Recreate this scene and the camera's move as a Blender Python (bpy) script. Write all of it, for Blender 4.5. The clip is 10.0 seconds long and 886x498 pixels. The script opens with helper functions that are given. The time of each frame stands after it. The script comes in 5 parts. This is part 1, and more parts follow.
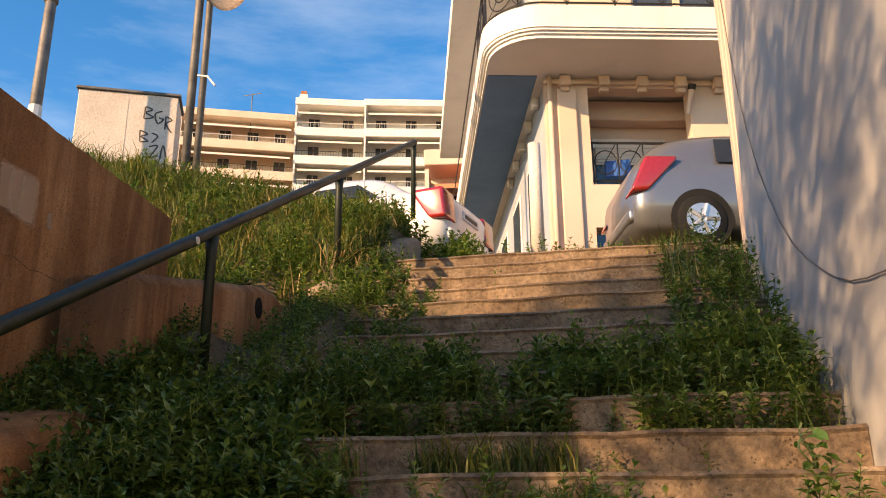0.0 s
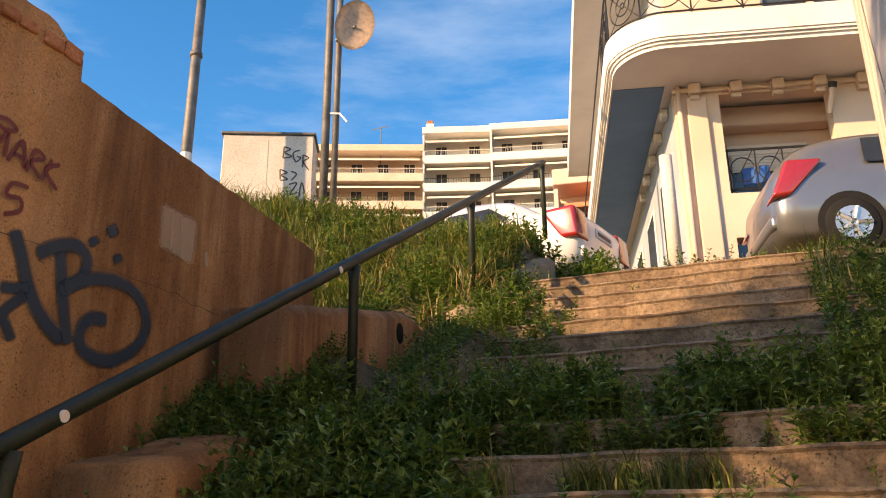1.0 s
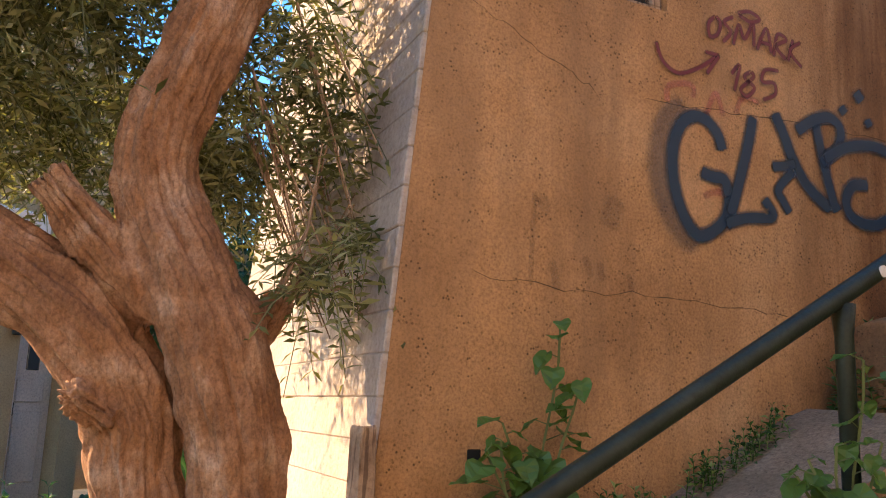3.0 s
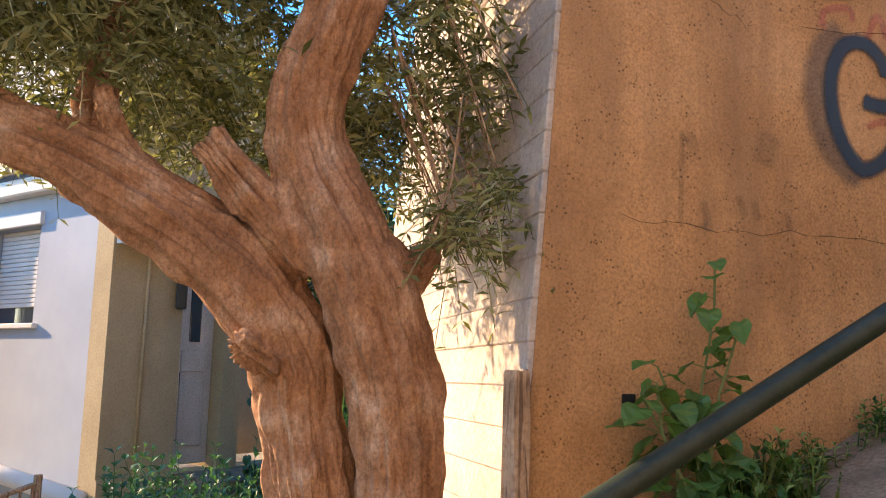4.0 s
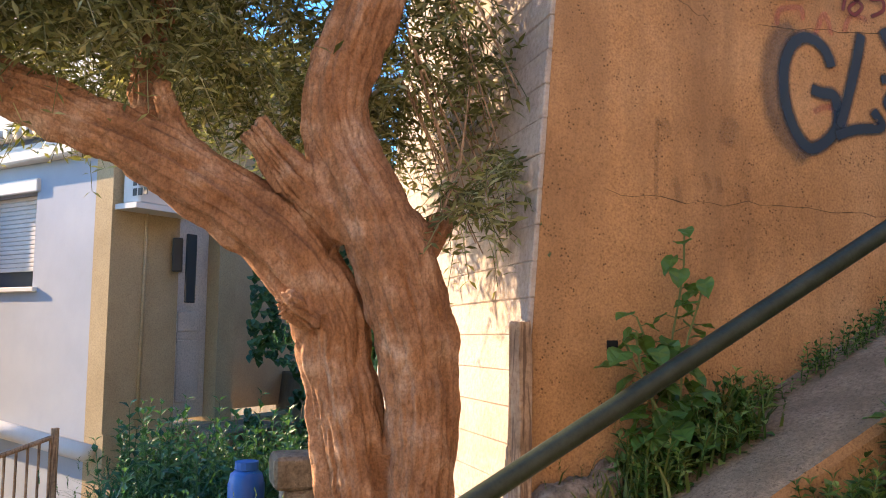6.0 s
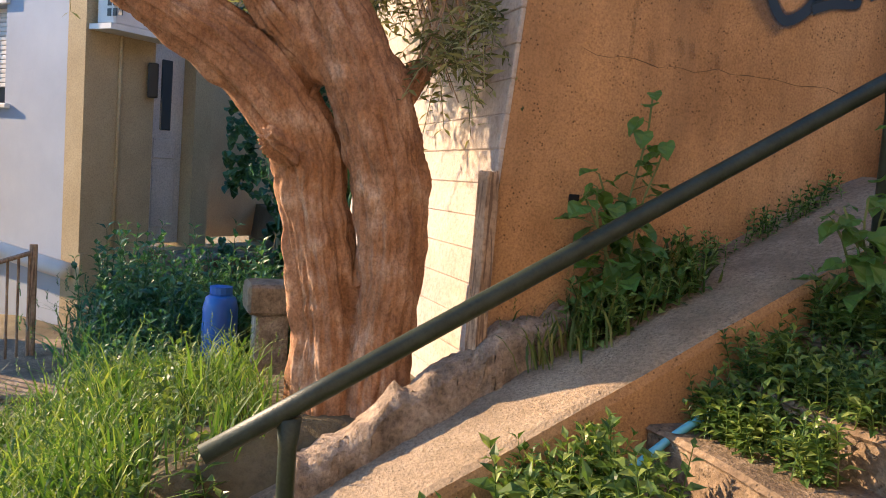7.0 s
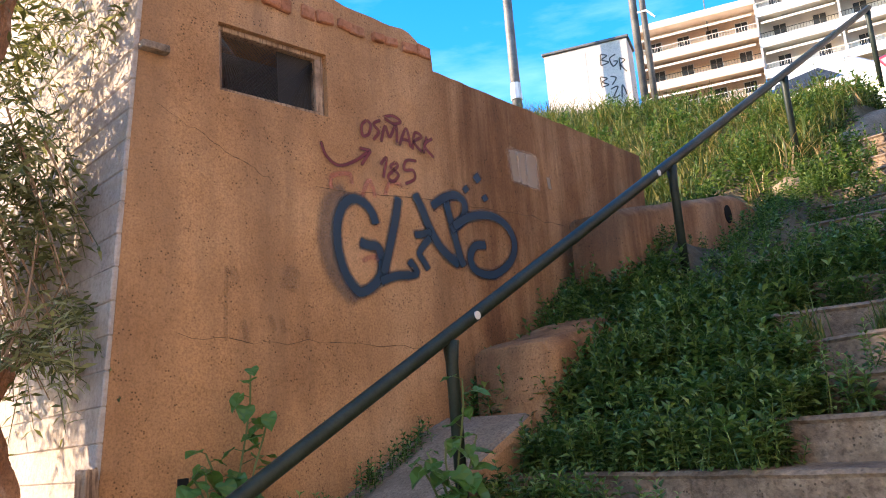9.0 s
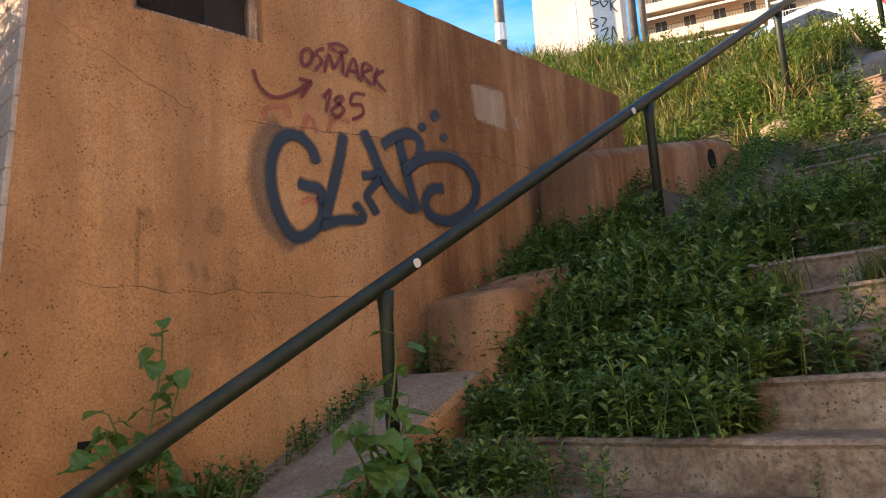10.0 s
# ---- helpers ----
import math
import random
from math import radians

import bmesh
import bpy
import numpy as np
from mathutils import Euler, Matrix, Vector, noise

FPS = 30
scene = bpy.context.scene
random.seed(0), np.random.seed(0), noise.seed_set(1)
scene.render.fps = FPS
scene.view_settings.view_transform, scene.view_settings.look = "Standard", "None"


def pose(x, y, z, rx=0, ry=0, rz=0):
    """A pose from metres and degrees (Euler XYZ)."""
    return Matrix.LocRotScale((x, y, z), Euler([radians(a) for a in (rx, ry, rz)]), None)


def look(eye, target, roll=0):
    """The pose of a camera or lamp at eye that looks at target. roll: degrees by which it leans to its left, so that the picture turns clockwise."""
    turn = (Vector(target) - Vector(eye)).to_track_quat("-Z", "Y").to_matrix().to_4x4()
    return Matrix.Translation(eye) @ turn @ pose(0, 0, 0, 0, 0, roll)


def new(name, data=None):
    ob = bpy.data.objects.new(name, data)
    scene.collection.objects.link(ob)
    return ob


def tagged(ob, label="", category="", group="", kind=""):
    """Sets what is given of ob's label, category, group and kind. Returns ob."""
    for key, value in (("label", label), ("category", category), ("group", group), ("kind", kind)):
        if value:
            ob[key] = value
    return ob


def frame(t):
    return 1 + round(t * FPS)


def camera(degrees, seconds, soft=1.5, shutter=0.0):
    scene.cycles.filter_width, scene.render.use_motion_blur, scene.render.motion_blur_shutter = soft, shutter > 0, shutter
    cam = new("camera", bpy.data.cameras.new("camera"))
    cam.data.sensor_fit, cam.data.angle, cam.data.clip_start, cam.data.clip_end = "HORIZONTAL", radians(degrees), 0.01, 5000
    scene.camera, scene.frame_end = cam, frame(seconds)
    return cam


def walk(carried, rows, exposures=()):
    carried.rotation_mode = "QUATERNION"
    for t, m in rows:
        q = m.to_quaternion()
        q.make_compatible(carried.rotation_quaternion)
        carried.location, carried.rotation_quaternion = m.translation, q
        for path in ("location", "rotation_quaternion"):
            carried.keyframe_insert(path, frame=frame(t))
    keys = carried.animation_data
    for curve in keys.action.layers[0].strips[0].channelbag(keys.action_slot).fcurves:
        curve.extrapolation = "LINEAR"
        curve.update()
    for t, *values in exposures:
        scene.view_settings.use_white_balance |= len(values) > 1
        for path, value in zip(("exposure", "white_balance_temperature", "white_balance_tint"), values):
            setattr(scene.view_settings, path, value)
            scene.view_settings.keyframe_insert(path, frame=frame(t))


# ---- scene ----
cam = camera(56.1, 10.0, soft=1.0)
PATH = [
    (0, (-0.576, 0.634, 1.838), (-0.941, 2.510, 2.428), -0.5),
    (0.5, (-0.579, 0.607, 1.824), (-1.102, 2.439, 2.434), -0.4),
    (1, (-0.582, 0.583, 1.812), (-1.245, 2.356, 2.457), -0.5),
    (1.5, (-0.569, 0.546, 1.792), (-1.435, 2.233, 2.429), -0.5),
    (2, (-0.595, 0.480, 1.803), (-1.768, 1.999, 2.366), 1.6),
    (2.5, (-0.661, 0.357, 1.746), (-2.222, 1.515, 2.217), 3.3),
    (3, (-0.769, 0.204, 1.697), (-2.562, 1.016, 2.054), 2.2),
    (3.2, (-0.800, 0.198, 1.704), (-2.636, 0.931, 2.004), 1.7),
    (4.3, (-0.797, 0.154, 1.568), (-2.714, 0.645, 1.861), 1.3),
    (4.5, (-0.764, 0.148, 1.562), (-2.683, 0.635, 1.848), 1.2),
    (5, (-0.588, 0.063, 1.516), (-2.490, 0.623, 1.778), 1.3),
    (5.2, (-0.491, 0.039, 1.500), (-2.390, 0.614, 1.749), 1.4),
    (6.3, (-0.322, -0.208, 1.591), (-2.219, 0.408, 1.742), 0.3),
    (6.5, (-0.284, -0.222, 1.586), (-2.181, 0.406, 1.664), 1.7),
    (7, (-0.177, -0.202, 1.579), (-2.052, 0.471, 1.398), 4.3),
    (7.5, (-0.081, -0.250, 1.606), (-1.877, 0.558, 1.259), 5.9),
    (8, (-0.005, -0.271, 1.555), (-1.706, 0.779, 1.499), 3.4),
    (8.5, (0.027, -0.258, 1.641), (-1.535, 0.963, 1.904), -1.5),
    (9, (0.048, -0.194, 1.642), (-1.343, 1.178, 2.072), -4.3),
    (9.5, (0.024, -0.043, 1.643), (-1.301, 1.394, 2.064), -5.3),
    (10, (-0.064, 0.284, 1.660), (-1.474, 1.666, 1.978), -3.9),
]
walk(cam, [(t, look(eye, target, roll)) for t, eye, target, roll in PATH],
     exposures=[(0.0, 1.0, 7700, 14), (2.0, 1.45, 8000, 14), (3.0, 1.75, 6600, 12), (4.5, 1.95, 6400, 11), (6.5, 1.85, 6200, 10), (7.5, 1.5, 5900, 8), (8.0, 1.8, 5500, 8), (8.4, 1.93, 5250, 7), (8.8, 1.88, 5350, 8), (9.3, 1.9, 6000, 10), (10.0, 1.78, 6600, 12)])

# ---- light ----
SUN_EL = radians(21.0)
SUN_WAY = Vector((0.64 * math.cos(SUN_EL), 0.768 * math.cos(SUN_EL), -math.sin(SUN_EL)))
world = bpy.data.worlds.new("sky")
scene.world = world
world.use_nodes = True
wn = world.node_tree
sky = wn.nodes.new("ShaderNodeTexSky")
sky.sky_type = "NISHITA"
sky.sun_disc = False
sky.sun_elevation = SUN_EL
sky.sun_rotation = math.atan2(-SUN_WAY.x, -SUN_WAY.y)
sky.dust_density = 0.4
sky.ozone_density = 3.5
wn.nodes["Background"].inputs[1].default_value = 0.15
hue = wn.nodes.new("ShaderNodeHueSaturation")
hue.inputs["Saturation"].default_value = 1.3
wn.links.new(sky.outputs[0], hue.inputs["Color"])
tc = wn.nodes.new("ShaderNodeTexCoord")
mp = wn.nodes.new("ShaderNodeMapping")
mp.inputs["Scale"].default_value = (1.2, 1.2, 5.0)
cl = wn.nodes.new("ShaderNodeTexNoise")
cl.inputs["Scale"].default_value, cl.inputs["Detail"].default_value, cl.inputs["Roughness"].default_value = 2.4, 7, 0.6
cr_ = wn.nodes.new("ShaderNodeMapRange")
cr_.inputs["From Min"].default_value, cr_.inputs["From Max"].default_value, cr_.inputs["To Max"].default_value = 0.48, 0.8, 0.25
veil = wn.nodes.new("ShaderNodeMix")
veil.data_type = "RGBA"
veil.inputs[7].default_value = (4.2, 4.8, 5.4, 1)
wn.links.new(tc.outputs["Generated"], mp.inputs[0])
wn.links.new(mp.outputs[0], cl.inputs["Vector"])
wn.links.new(cl.outputs["Fac"], cr_.inputs["Value"])
wn.links.new(cr_.outputs[0], veil.inputs[0])
wn.links.new(hue.outputs[0], veil.inputs[6])
wn.links.new(veil.outputs[2], wn.nodes["Background"].inputs[0])
sun = new("sun", bpy.data.lights.new("sun", "SUN"))
sun.data.energy = 4.6
sun.data.angle = radians(0.6)
sun.data.color = (1.0, 0.69, 0.41)
sun.matrix_world = look((0, 0, 30), Vector((0, 0, 30)) + SUN_WAY)


# ---- materials ----
def ramp_node(nt, fac, stops):
    r = nt.nodes.new("ShaderNodeValToRGB")
    el = r.color_ramp.elements
    while len(el) < len(stops):
        el.new(0.5)
    for e, (p, c) in zip(el, stops):
        e.position, e.color = p, (*c, 1)
    nt.links.new(fac, r.inputs[0])
    return r.outputs[0]


def noise_node(nt, scale, detail=5, rough=0.6, stretch=(1, 1, 1), distort=0.0):
    tc = nt.nodes.new("ShaderNodeNewGeometry")
    mp = nt.nodes.new("ShaderNodeMapping")
    mp.inputs["Scale"].default_value = stretch
    nt.links.new(tc.outputs["Position"], mp.inputs[0])
    n = nt.nodes.new("ShaderNodeTexNoise")
    n.inputs["Scale"].default_value = scale
    n.inputs["Detail"].default_value = detail
    n.inputs["Roughness"].default_value = rough
    n.inputs["Distortion"].default_value = distort
    nt.links.new(mp.outputs[0], n.inputs["Vector"])
    return n.outputs["Fac"]


def mix_node(nt, fac, a, b, mode="MIX"):
    m = nt.nodes.new("ShaderNodeMix")
    m.data_type, m.blend_type = "RGBA", mode
    for slot, v in ((m.inputs[0], fac), (m.inputs[6], a), (m.inputs[7], b)):
        if isinstance(v, (int, float)):
            slot.default_value = v
        elif isinstance(v, tuple):
            slot.default_value = (*v, 1)
        else:
            nt.links.new(v, slot)
    return m.outputs[2]


def rough_surface(name, dark, mid, light, big=1.3, fine=45.0, roughness=0.9, bump=0.4, stain=None,
                  stain_stretch=(1, 1, 0.12), stain_scale=2.2, stain_cut=(0.5, 0.68), metallic=0.0, pits=0.0, island=0.0, grain=None, speck=(0.62, 1.25), depth=0.012):
    """Mottled colour at two scales, streaky stains, fine relief."""
    m = bpy.data.materials.new(name)
    m.use_nodes = True
    nt = m.node_tree
    b = nt.nodes["Principled BSDF"]
    b.inputs["Roughness"].default_value = roughness
    b.inputs["Metallic"].default_value = metallic
    b.inputs["Specular IOR Level"].default_value = 0.3
    c1 = ramp_node(nt, noise_node(nt, big, 6, 0.62), [(0.3, dark), (0.52, mid), (0.74, light)])
    g = noise_node(nt, fine, 4, 0.7)
    c2 = ramp_node(nt, g, [(0.3, (speck[0], speck[0] * 0.97, speck[0] * 0.94)), (0.5, (1, 1, 1)), (0.72, (speck[1], speck[1] * 0.98, speck[1] * 0.95))])
    col = mix_node(nt, 0.75, c1, c2, "MULTIPLY")
    if stain:
        f = ramp_node(nt, noise_node(nt, stain_scale, 5, 0.65, stain_stretch, 0.3), [(stain_cut[0], (0, 0, 0)), (stain_cut[1], (0.75, 0.75, 0.75))])
        col = mix_node(nt, f, col, stain)
    if island:
        geo = nt.nodes.new("ShaderNodeObjectInfo")
        v = ramp_node(nt, geo.outputs["Random"], [(0, (1 - island,) * 3), (1, (1 + island,) * 3)])
        col = mix_node(nt, 1.0, col, v, "MULTIPLY")
    nt.links.new(col, b.inputs["Base Color"])
    height = g
    if pits:
        vo = nt.nodes.new("ShaderNodeTexVoronoi")
        vo.inputs["Scale"].default_value = 52
        gp = nt.nodes.new("ShaderNodeNewGeometry")
        nt.links.new(gp.outputs["Position"], vo.inputs["Vector"])
        p = ramp_node(nt, vo.outputs["Distance"], [(0.12, (0, 0, 0)), (0.3, (1, 1, 1))])
        sel = ramp_node(nt, noise_node(nt, 9, 3), [(0.5, (1, 1, 1)), (0.62, (0, 0, 0))])
        p2 = mix_node(nt, 1.0, p, sel, "LIGHTEN")
        height = mix_node(nt, pits, g, p2, "MULTIPLY")
        col2 = mix_node(nt, pits * 0.8, col, p2, "MULTIPLY")
        nt.links.new(col2, b.inputs["Base Color"])
    if grain:
        gr = noise_node(nt, grain[0], 6, 0.7, grain[1], 0.6)
        height = mix_node(nt, 0.65, height, gr)
        shade = ramp_node(nt, gr, [(0.34, (0.6, 0.57, 0.55)), (0.52, (1, 1, 1)), (0.7, (1.22, 1.2, 1.18))])
        src = b.inputs["Base Color"].links[0].from_socket
        nt.links.new(mix_node(nt, 0.7, src, shade, "MULTIPLY"), b.inputs["Base Color"])
    bp = nt.nodes.new("ShaderNodeBump")
    bp.inputs["Strength"].default_value = bump
    bp.inputs["Distance"].default_value = depth
    nt.links.new(height, bp.inputs["Height"])
    nt.links.new(bp.outputs[0], b.inputs["Normal"])
    return m


def leaf_surface(name, a, b_, c, through_share=0.35, roughness=0.55):
    m = bpy.data.materials.new(name)
    m.use_nodes = True
    nt = m.node_tree
    b = nt.nodes["Principled BSDF"]
    b.inputs["Roughness"].default_value = roughness
    b.inputs["Specular IOR Level"].default_value = 0.35
    geo = nt.nodes.new("ShaderNodeNewGeometry")
    col = ramp_node(nt, geo.outputs["Random Per Island"], [(0.05, a), (0.55, b_), (0.97, c)])
    col = mix_node(nt, 0.6, col, ramp_node(nt, noise_node(nt, 3.0, 3), [(0.35, (0.65, 0.7, 0.6)), (0.7, (1.25, 1.2, 1.0))]), "MULTIPLY")
    nt.links.new(col, b.inputs["Base Color"])
    tr = nt.nodes.new("ShaderNodeBsdfTranslucent")
    warm = mix_node(nt, 1.0, col, (1.25, 1.3, 0.6), "MULTIPLY")
    nt.links.new(warm, tr.inputs[0])
    ms = nt.nodes.new("ShaderNodeMixShader")
    ms.inputs[0].default_value = through_share
    nt.links.new(b.outputs[0], ms.inputs[1])
    nt.links.new(tr.outputs[0], ms.inputs[2])
    nt.links.new(ms.outputs[0], nt.nodes["Material Output"].inputs[0])
    return m


def plain(name, col, roughness=0.5, metallic=0.0, vary=0.12, scale=6.0, coat=0.0):
    m = bpy.data.materials.new(name)
    m.use_nodes = True
    nt = m.node_tree
    b = nt.nodes["Principled BSDF"]
    b.inputs["Roughness"].default_value = roughness
    b.inputs["Metallic"].default_value = metallic
    b.inputs["Coat Weight"].default_value = coat
    lo = tuple(v * (1 - vary) for v in col)
    hi = tuple(min(1, v * (1 + vary)) for v in col)
    nt.links.new(ramp_node(nt, noise_node(nt, scale, 5, 0.65), [(0.35, lo), (0.65, hi)]), b.inputs["Base Color"])
    return m


def glass(name, tint=(0.05, 0.06, 0.07)):
    m = bpy.data.materials.new(name)
    m.use_nodes = True
    b = m.node_tree.nodes["Principled BSDF"]
    b.inputs["Base Color"].default_value = (*tint, 1)
    b.inputs["Roughness"].default_value = 0.06
    b.inputs["Specular IOR Level"].default_value = 0.8
    return m


M_WALL = rough_surface("ochre_concrete", (0.32, 0.16, 0.066), (0.46, 0.25, 0.112), (0.57, 0.345, 0.18), big=1.3, fine=95, bump=0.6, speck=(0.5, 1.4), depth=0.008,
                       stain=(0.23, 0.13, 0.068), stain_scale=3.6, stain_stretch=(1, 1, 0.14), stain_cut=(0.44, 0.74), pits=0.9)


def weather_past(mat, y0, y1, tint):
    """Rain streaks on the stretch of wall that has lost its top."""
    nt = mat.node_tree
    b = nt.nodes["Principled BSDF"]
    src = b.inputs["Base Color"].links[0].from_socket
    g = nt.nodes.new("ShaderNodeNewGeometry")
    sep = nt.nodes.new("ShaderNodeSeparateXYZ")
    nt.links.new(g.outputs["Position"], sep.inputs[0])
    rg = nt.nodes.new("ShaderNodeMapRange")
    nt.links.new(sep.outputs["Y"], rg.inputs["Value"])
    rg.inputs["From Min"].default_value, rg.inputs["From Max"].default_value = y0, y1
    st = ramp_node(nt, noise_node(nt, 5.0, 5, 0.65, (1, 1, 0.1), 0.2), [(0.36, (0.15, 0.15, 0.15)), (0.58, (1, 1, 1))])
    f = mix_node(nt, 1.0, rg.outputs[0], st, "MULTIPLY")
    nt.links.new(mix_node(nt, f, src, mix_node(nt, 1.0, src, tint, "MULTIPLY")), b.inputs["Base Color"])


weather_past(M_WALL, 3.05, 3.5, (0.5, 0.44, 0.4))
M_PALE = rough_surface("grey_white_render", (0.3, 0.29, 0.285), (0.39, 0.38, 0.37), (0.46, 0.45, 0.43), big=0.7, fine=140, bump=0.1, speck=(0.9, 1.06),
                       stain=(0.34, 0.33, 0.31), stain_scale=1.2, stain_cut=(0.56, 0.9))
M_END = rough_surface("pale_board_marked_concrete", (0.33, 0.275, 0.24), (0.42, 0.355, 0.315), (0.49, 0.425, 0.38), big=2.2, fine=40, bump=0.6,
                      stain=(0.4, 0.32, 0.22), stain_stretch=(1, 1, 5), stain_scale=1.6, stain_cut=(0.52, 0.75))
M_STEP = rough_surface("worn_concrete", (0.1, 0.066, 0.042), (0.22, 0.155, 0.1), (0.36, 0.27, 0.185), big=4.5, fine=34, bump=1.0, pits=0.8, speck=(0.35, 1.6),
                       stain=(0.13, 0.1, 0.065), stain_stretch=(1, 1, 1), stain_scale=1.7, stain_cut=(0.48, 0.7), island=0.12)
M_RAMP = rough_surface("gritty_concrete", (0.2, 0.15, 0.1), (0.28, 0.21, 0.145), (0.38, 0.3, 0.215), big=2.0, fine=60, bump=0.9, pits=0.6, speck=(0.45, 1.5),
                       stain=(0.15, 0.11, 0.07), stain_stretch=(1, 1, 1), stain_scale=2.3, stain_cut=(0.5, 0.7))
M_RUBBLE = rough_surface("rubble_mortar", (0.13, 0.095, 0.065), (0.27, 0.2, 0.145), (0.42, 0.33, 0.25), big=9, fine=45, bump=1.0, speck=(0.4, 1.5), depth=0.015)
M_SOIL = rough_surface("dry_soil", (0.07, 0.055, 0.03), (0.12, 0.095, 0.055), (0.2, 0.16, 0.09), big=1.2, fine=30, bump=1.0)
M_RAIL = rough_surface("dark_green_paint", (0.014, 0.02, 0.014), (0.021, 0.029, 0.02), (0.032, 0.04, 0.03), big=9, fine=80, roughness=0.45, bump=0.15,
                       stain=(0.13, 0.11, 0.09), stain_stretch=(1, 1, 1), stain_scale=26, stain_cut=(0.72, 0.8))
M_BARK = rough_surface("olive_bark", (0.22, 0.1, 0.046), (0.37, 0.19, 0.1), (0.6, 0.42, 0.3), big=4.5, fine=80, bump=1.0, speck=(0.5, 1.4),
                       stain=(0.16, 0.085, 0.045), stain_stretch=(3.2, 3.2, 0.45), stain_scale=14, stain_cut=(0.52, 0.82), grain=(34, (1.6, 1.6, 0.7)), depth=0.015)
M_WHITE = rough_surface("white_render", (0.64, 0.61, 0.57), (0.72, 0.69, 0.65), (0.78, 0.75, 0.7), big=0.8, fine=120, bump=0.08, speck=(0.88, 1.08),
                        stain=(0.55, 0.52, 0.46), stain_scale=1.6, stain_cut=(0.58, 0.85))
# white render with its bluish shade mixed into the base colour
M_WHITE_SHADED = rough_surface("shaded_white_render", (0.31, 0.35, 0.41), (0.36, 0.4, 0.47), (0.41, 0.45, 0.51), big=0.8, fine=120, bump=0.08, speck=(0.9, 1.06))
M_CREAM = rough_surface("cream_render", (0.58, 0.44, 0.345), (0.64, 0.49, 0.39), (0.69, 0.54, 0.44), big=0.8, fine=120, bump=0.05, speck=(0.9, 1.06))
M_SALMON = rough_surface("salmon_render", (0.62, 0.46, 0.34), (0.7, 0.54, 0.41), (0.75, 0.6, 0.47), big=0.6, fine=20, bump=0.1)
M_TAN = rough_surface("tan_render", (0.36, 0.27, 0.15), (0.43, 0.33, 0.19), (0.5, 0.39, 0.24), big=0.9, fine=60, bump=0.2,
                      stain=(0.36, 0.27, 0.15), stain_scale=1.5, stain_cut=(0.56, 0.8))
M_BOX = rough_surface("beige_metal_paint", (0.52, 0.45, 0.38), (0.61, 0.54, 0.47), (0.67, 0.6, 0.53), big=1.4, fine=50, bump=0.1,
                      stain=(0.42, 0.34, 0.24), stain_scale=2, stain_cut=(0.6, 0.85))
M_POLE = rough_surface("galvanised_steel", (0.1, 0.092, 0.085), (0.16, 0.148, 0.135), (0.22, 0.205, 0.19), big=5, fine=60, roughness=0.6, metallic=0.3, bump=0.1)
M_IRON = plain("black_iron", (0.03, 0.028, 0.026), 0.5, 0.4)
M_GLASS = glass("dark_glass")
M_BROWN_PANE = plain("matte_brown_pane", (0.03, 0.022, 0.014), 0.7)
M_BLUE_DRUM = plain("blue_plastic", (0.02, 0.1, 0.36), 0.45)
M_PIPE = plain("pale_blue_plastic", (0.13, 0.42, 0.55), 0.5)
M_SILVER = plain("silver_paint", (0.21, 0.215, 0.225), 0.3, 0.6, 0.04, 3, 0.6)
# blue-grey tone puts shade into the colour of the house's side walls
M_SIDE_SHADE = rough_surface("shade_grey_render", (0.3, 0.33, 0.37), (0.38, 0.41, 0.45), (0.45, 0.47, 0.5), big=0.8, fine=60, bump=0.15)
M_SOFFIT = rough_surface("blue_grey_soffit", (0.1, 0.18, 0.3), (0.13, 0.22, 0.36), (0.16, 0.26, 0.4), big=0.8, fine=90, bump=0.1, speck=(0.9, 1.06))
M_CARWHITE = plain("white_car_paint", (0.62, 0.61, 0.6), 0.28, 0.0, 0.04, 3, 0.6)
M_REDLAMP = plain("red_lamp_plastic", (0.3, 0.018, 0.016), 0.2, 0, 0.1, 20, 0.8)
M_TYRE = plain("tyre_rubber", (0.018, 0.018, 0.018), 0.95)
M_TYRE.node_tree.nodes["Principled BSDF"].inputs["Specular IOR Level"].default_value = 0.1
M_ALU = plain("alloy", (0.55, 0.55, 0.56), 0.35, 0.8)
M_CRACK = plain("crack_brown", (0.13, 0.075, 0.04), 0.9)
M_WOOD = rough_surface("weathered_wood", (0.22, 0.14, 0.085), (0.38, 0.25, 0.16), (0.52, 0.38, 0.26), big=6, fine=40, bump=0.7,
                       stain=(0.1, 0.06, 0.04), stain_stretch=(8, 8, 0.5), stain_scale=8, stain_cut=(0.5, 0.6))
M_BRICK = rough_surface("broken_brick", (0.3, 0.12, 0.06), (0.42, 0.18, 0.09), (0.5, 0.27, 0.15), big=5, fine=40, bump=0.8, island=0.2)
M_LEAF = leaf_surface("nettle_leaf", (0.045, 0.09, 0.024), (0.1, 0.17, 0.045), (0.25, 0.31, 0.095), 0.35, 0.4)
# the palest random leaf tone carries highlights in its colour
M_LEAF_BIG = leaf_surface("broad_leaf", (0.04, 0.1, 0.026), (0.085, 0.18, 0.045), (0.3, 0.4, 0.16), 0.4, 0.32)
M_GRASS = leaf_surface("grass_blade", (0.05, 0.085, 0.018), (0.1, 0.13, 0.03), (0.28, 0.24, 0.08), 0.25)
M_GARDEN = leaf_surface("garden_grass_blade", (0.05, 0.11, 0.022), (0.11, 0.2, 0.04), (0.28, 0.33, 0.1), 0.4)
M_OLIVE = leaf_surface("olive_leaf", (0.09, 0.1, 0.04), (0.19, 0.195, 0.09), (0.38, 0.37, 0.22), 0.35, 0.4)
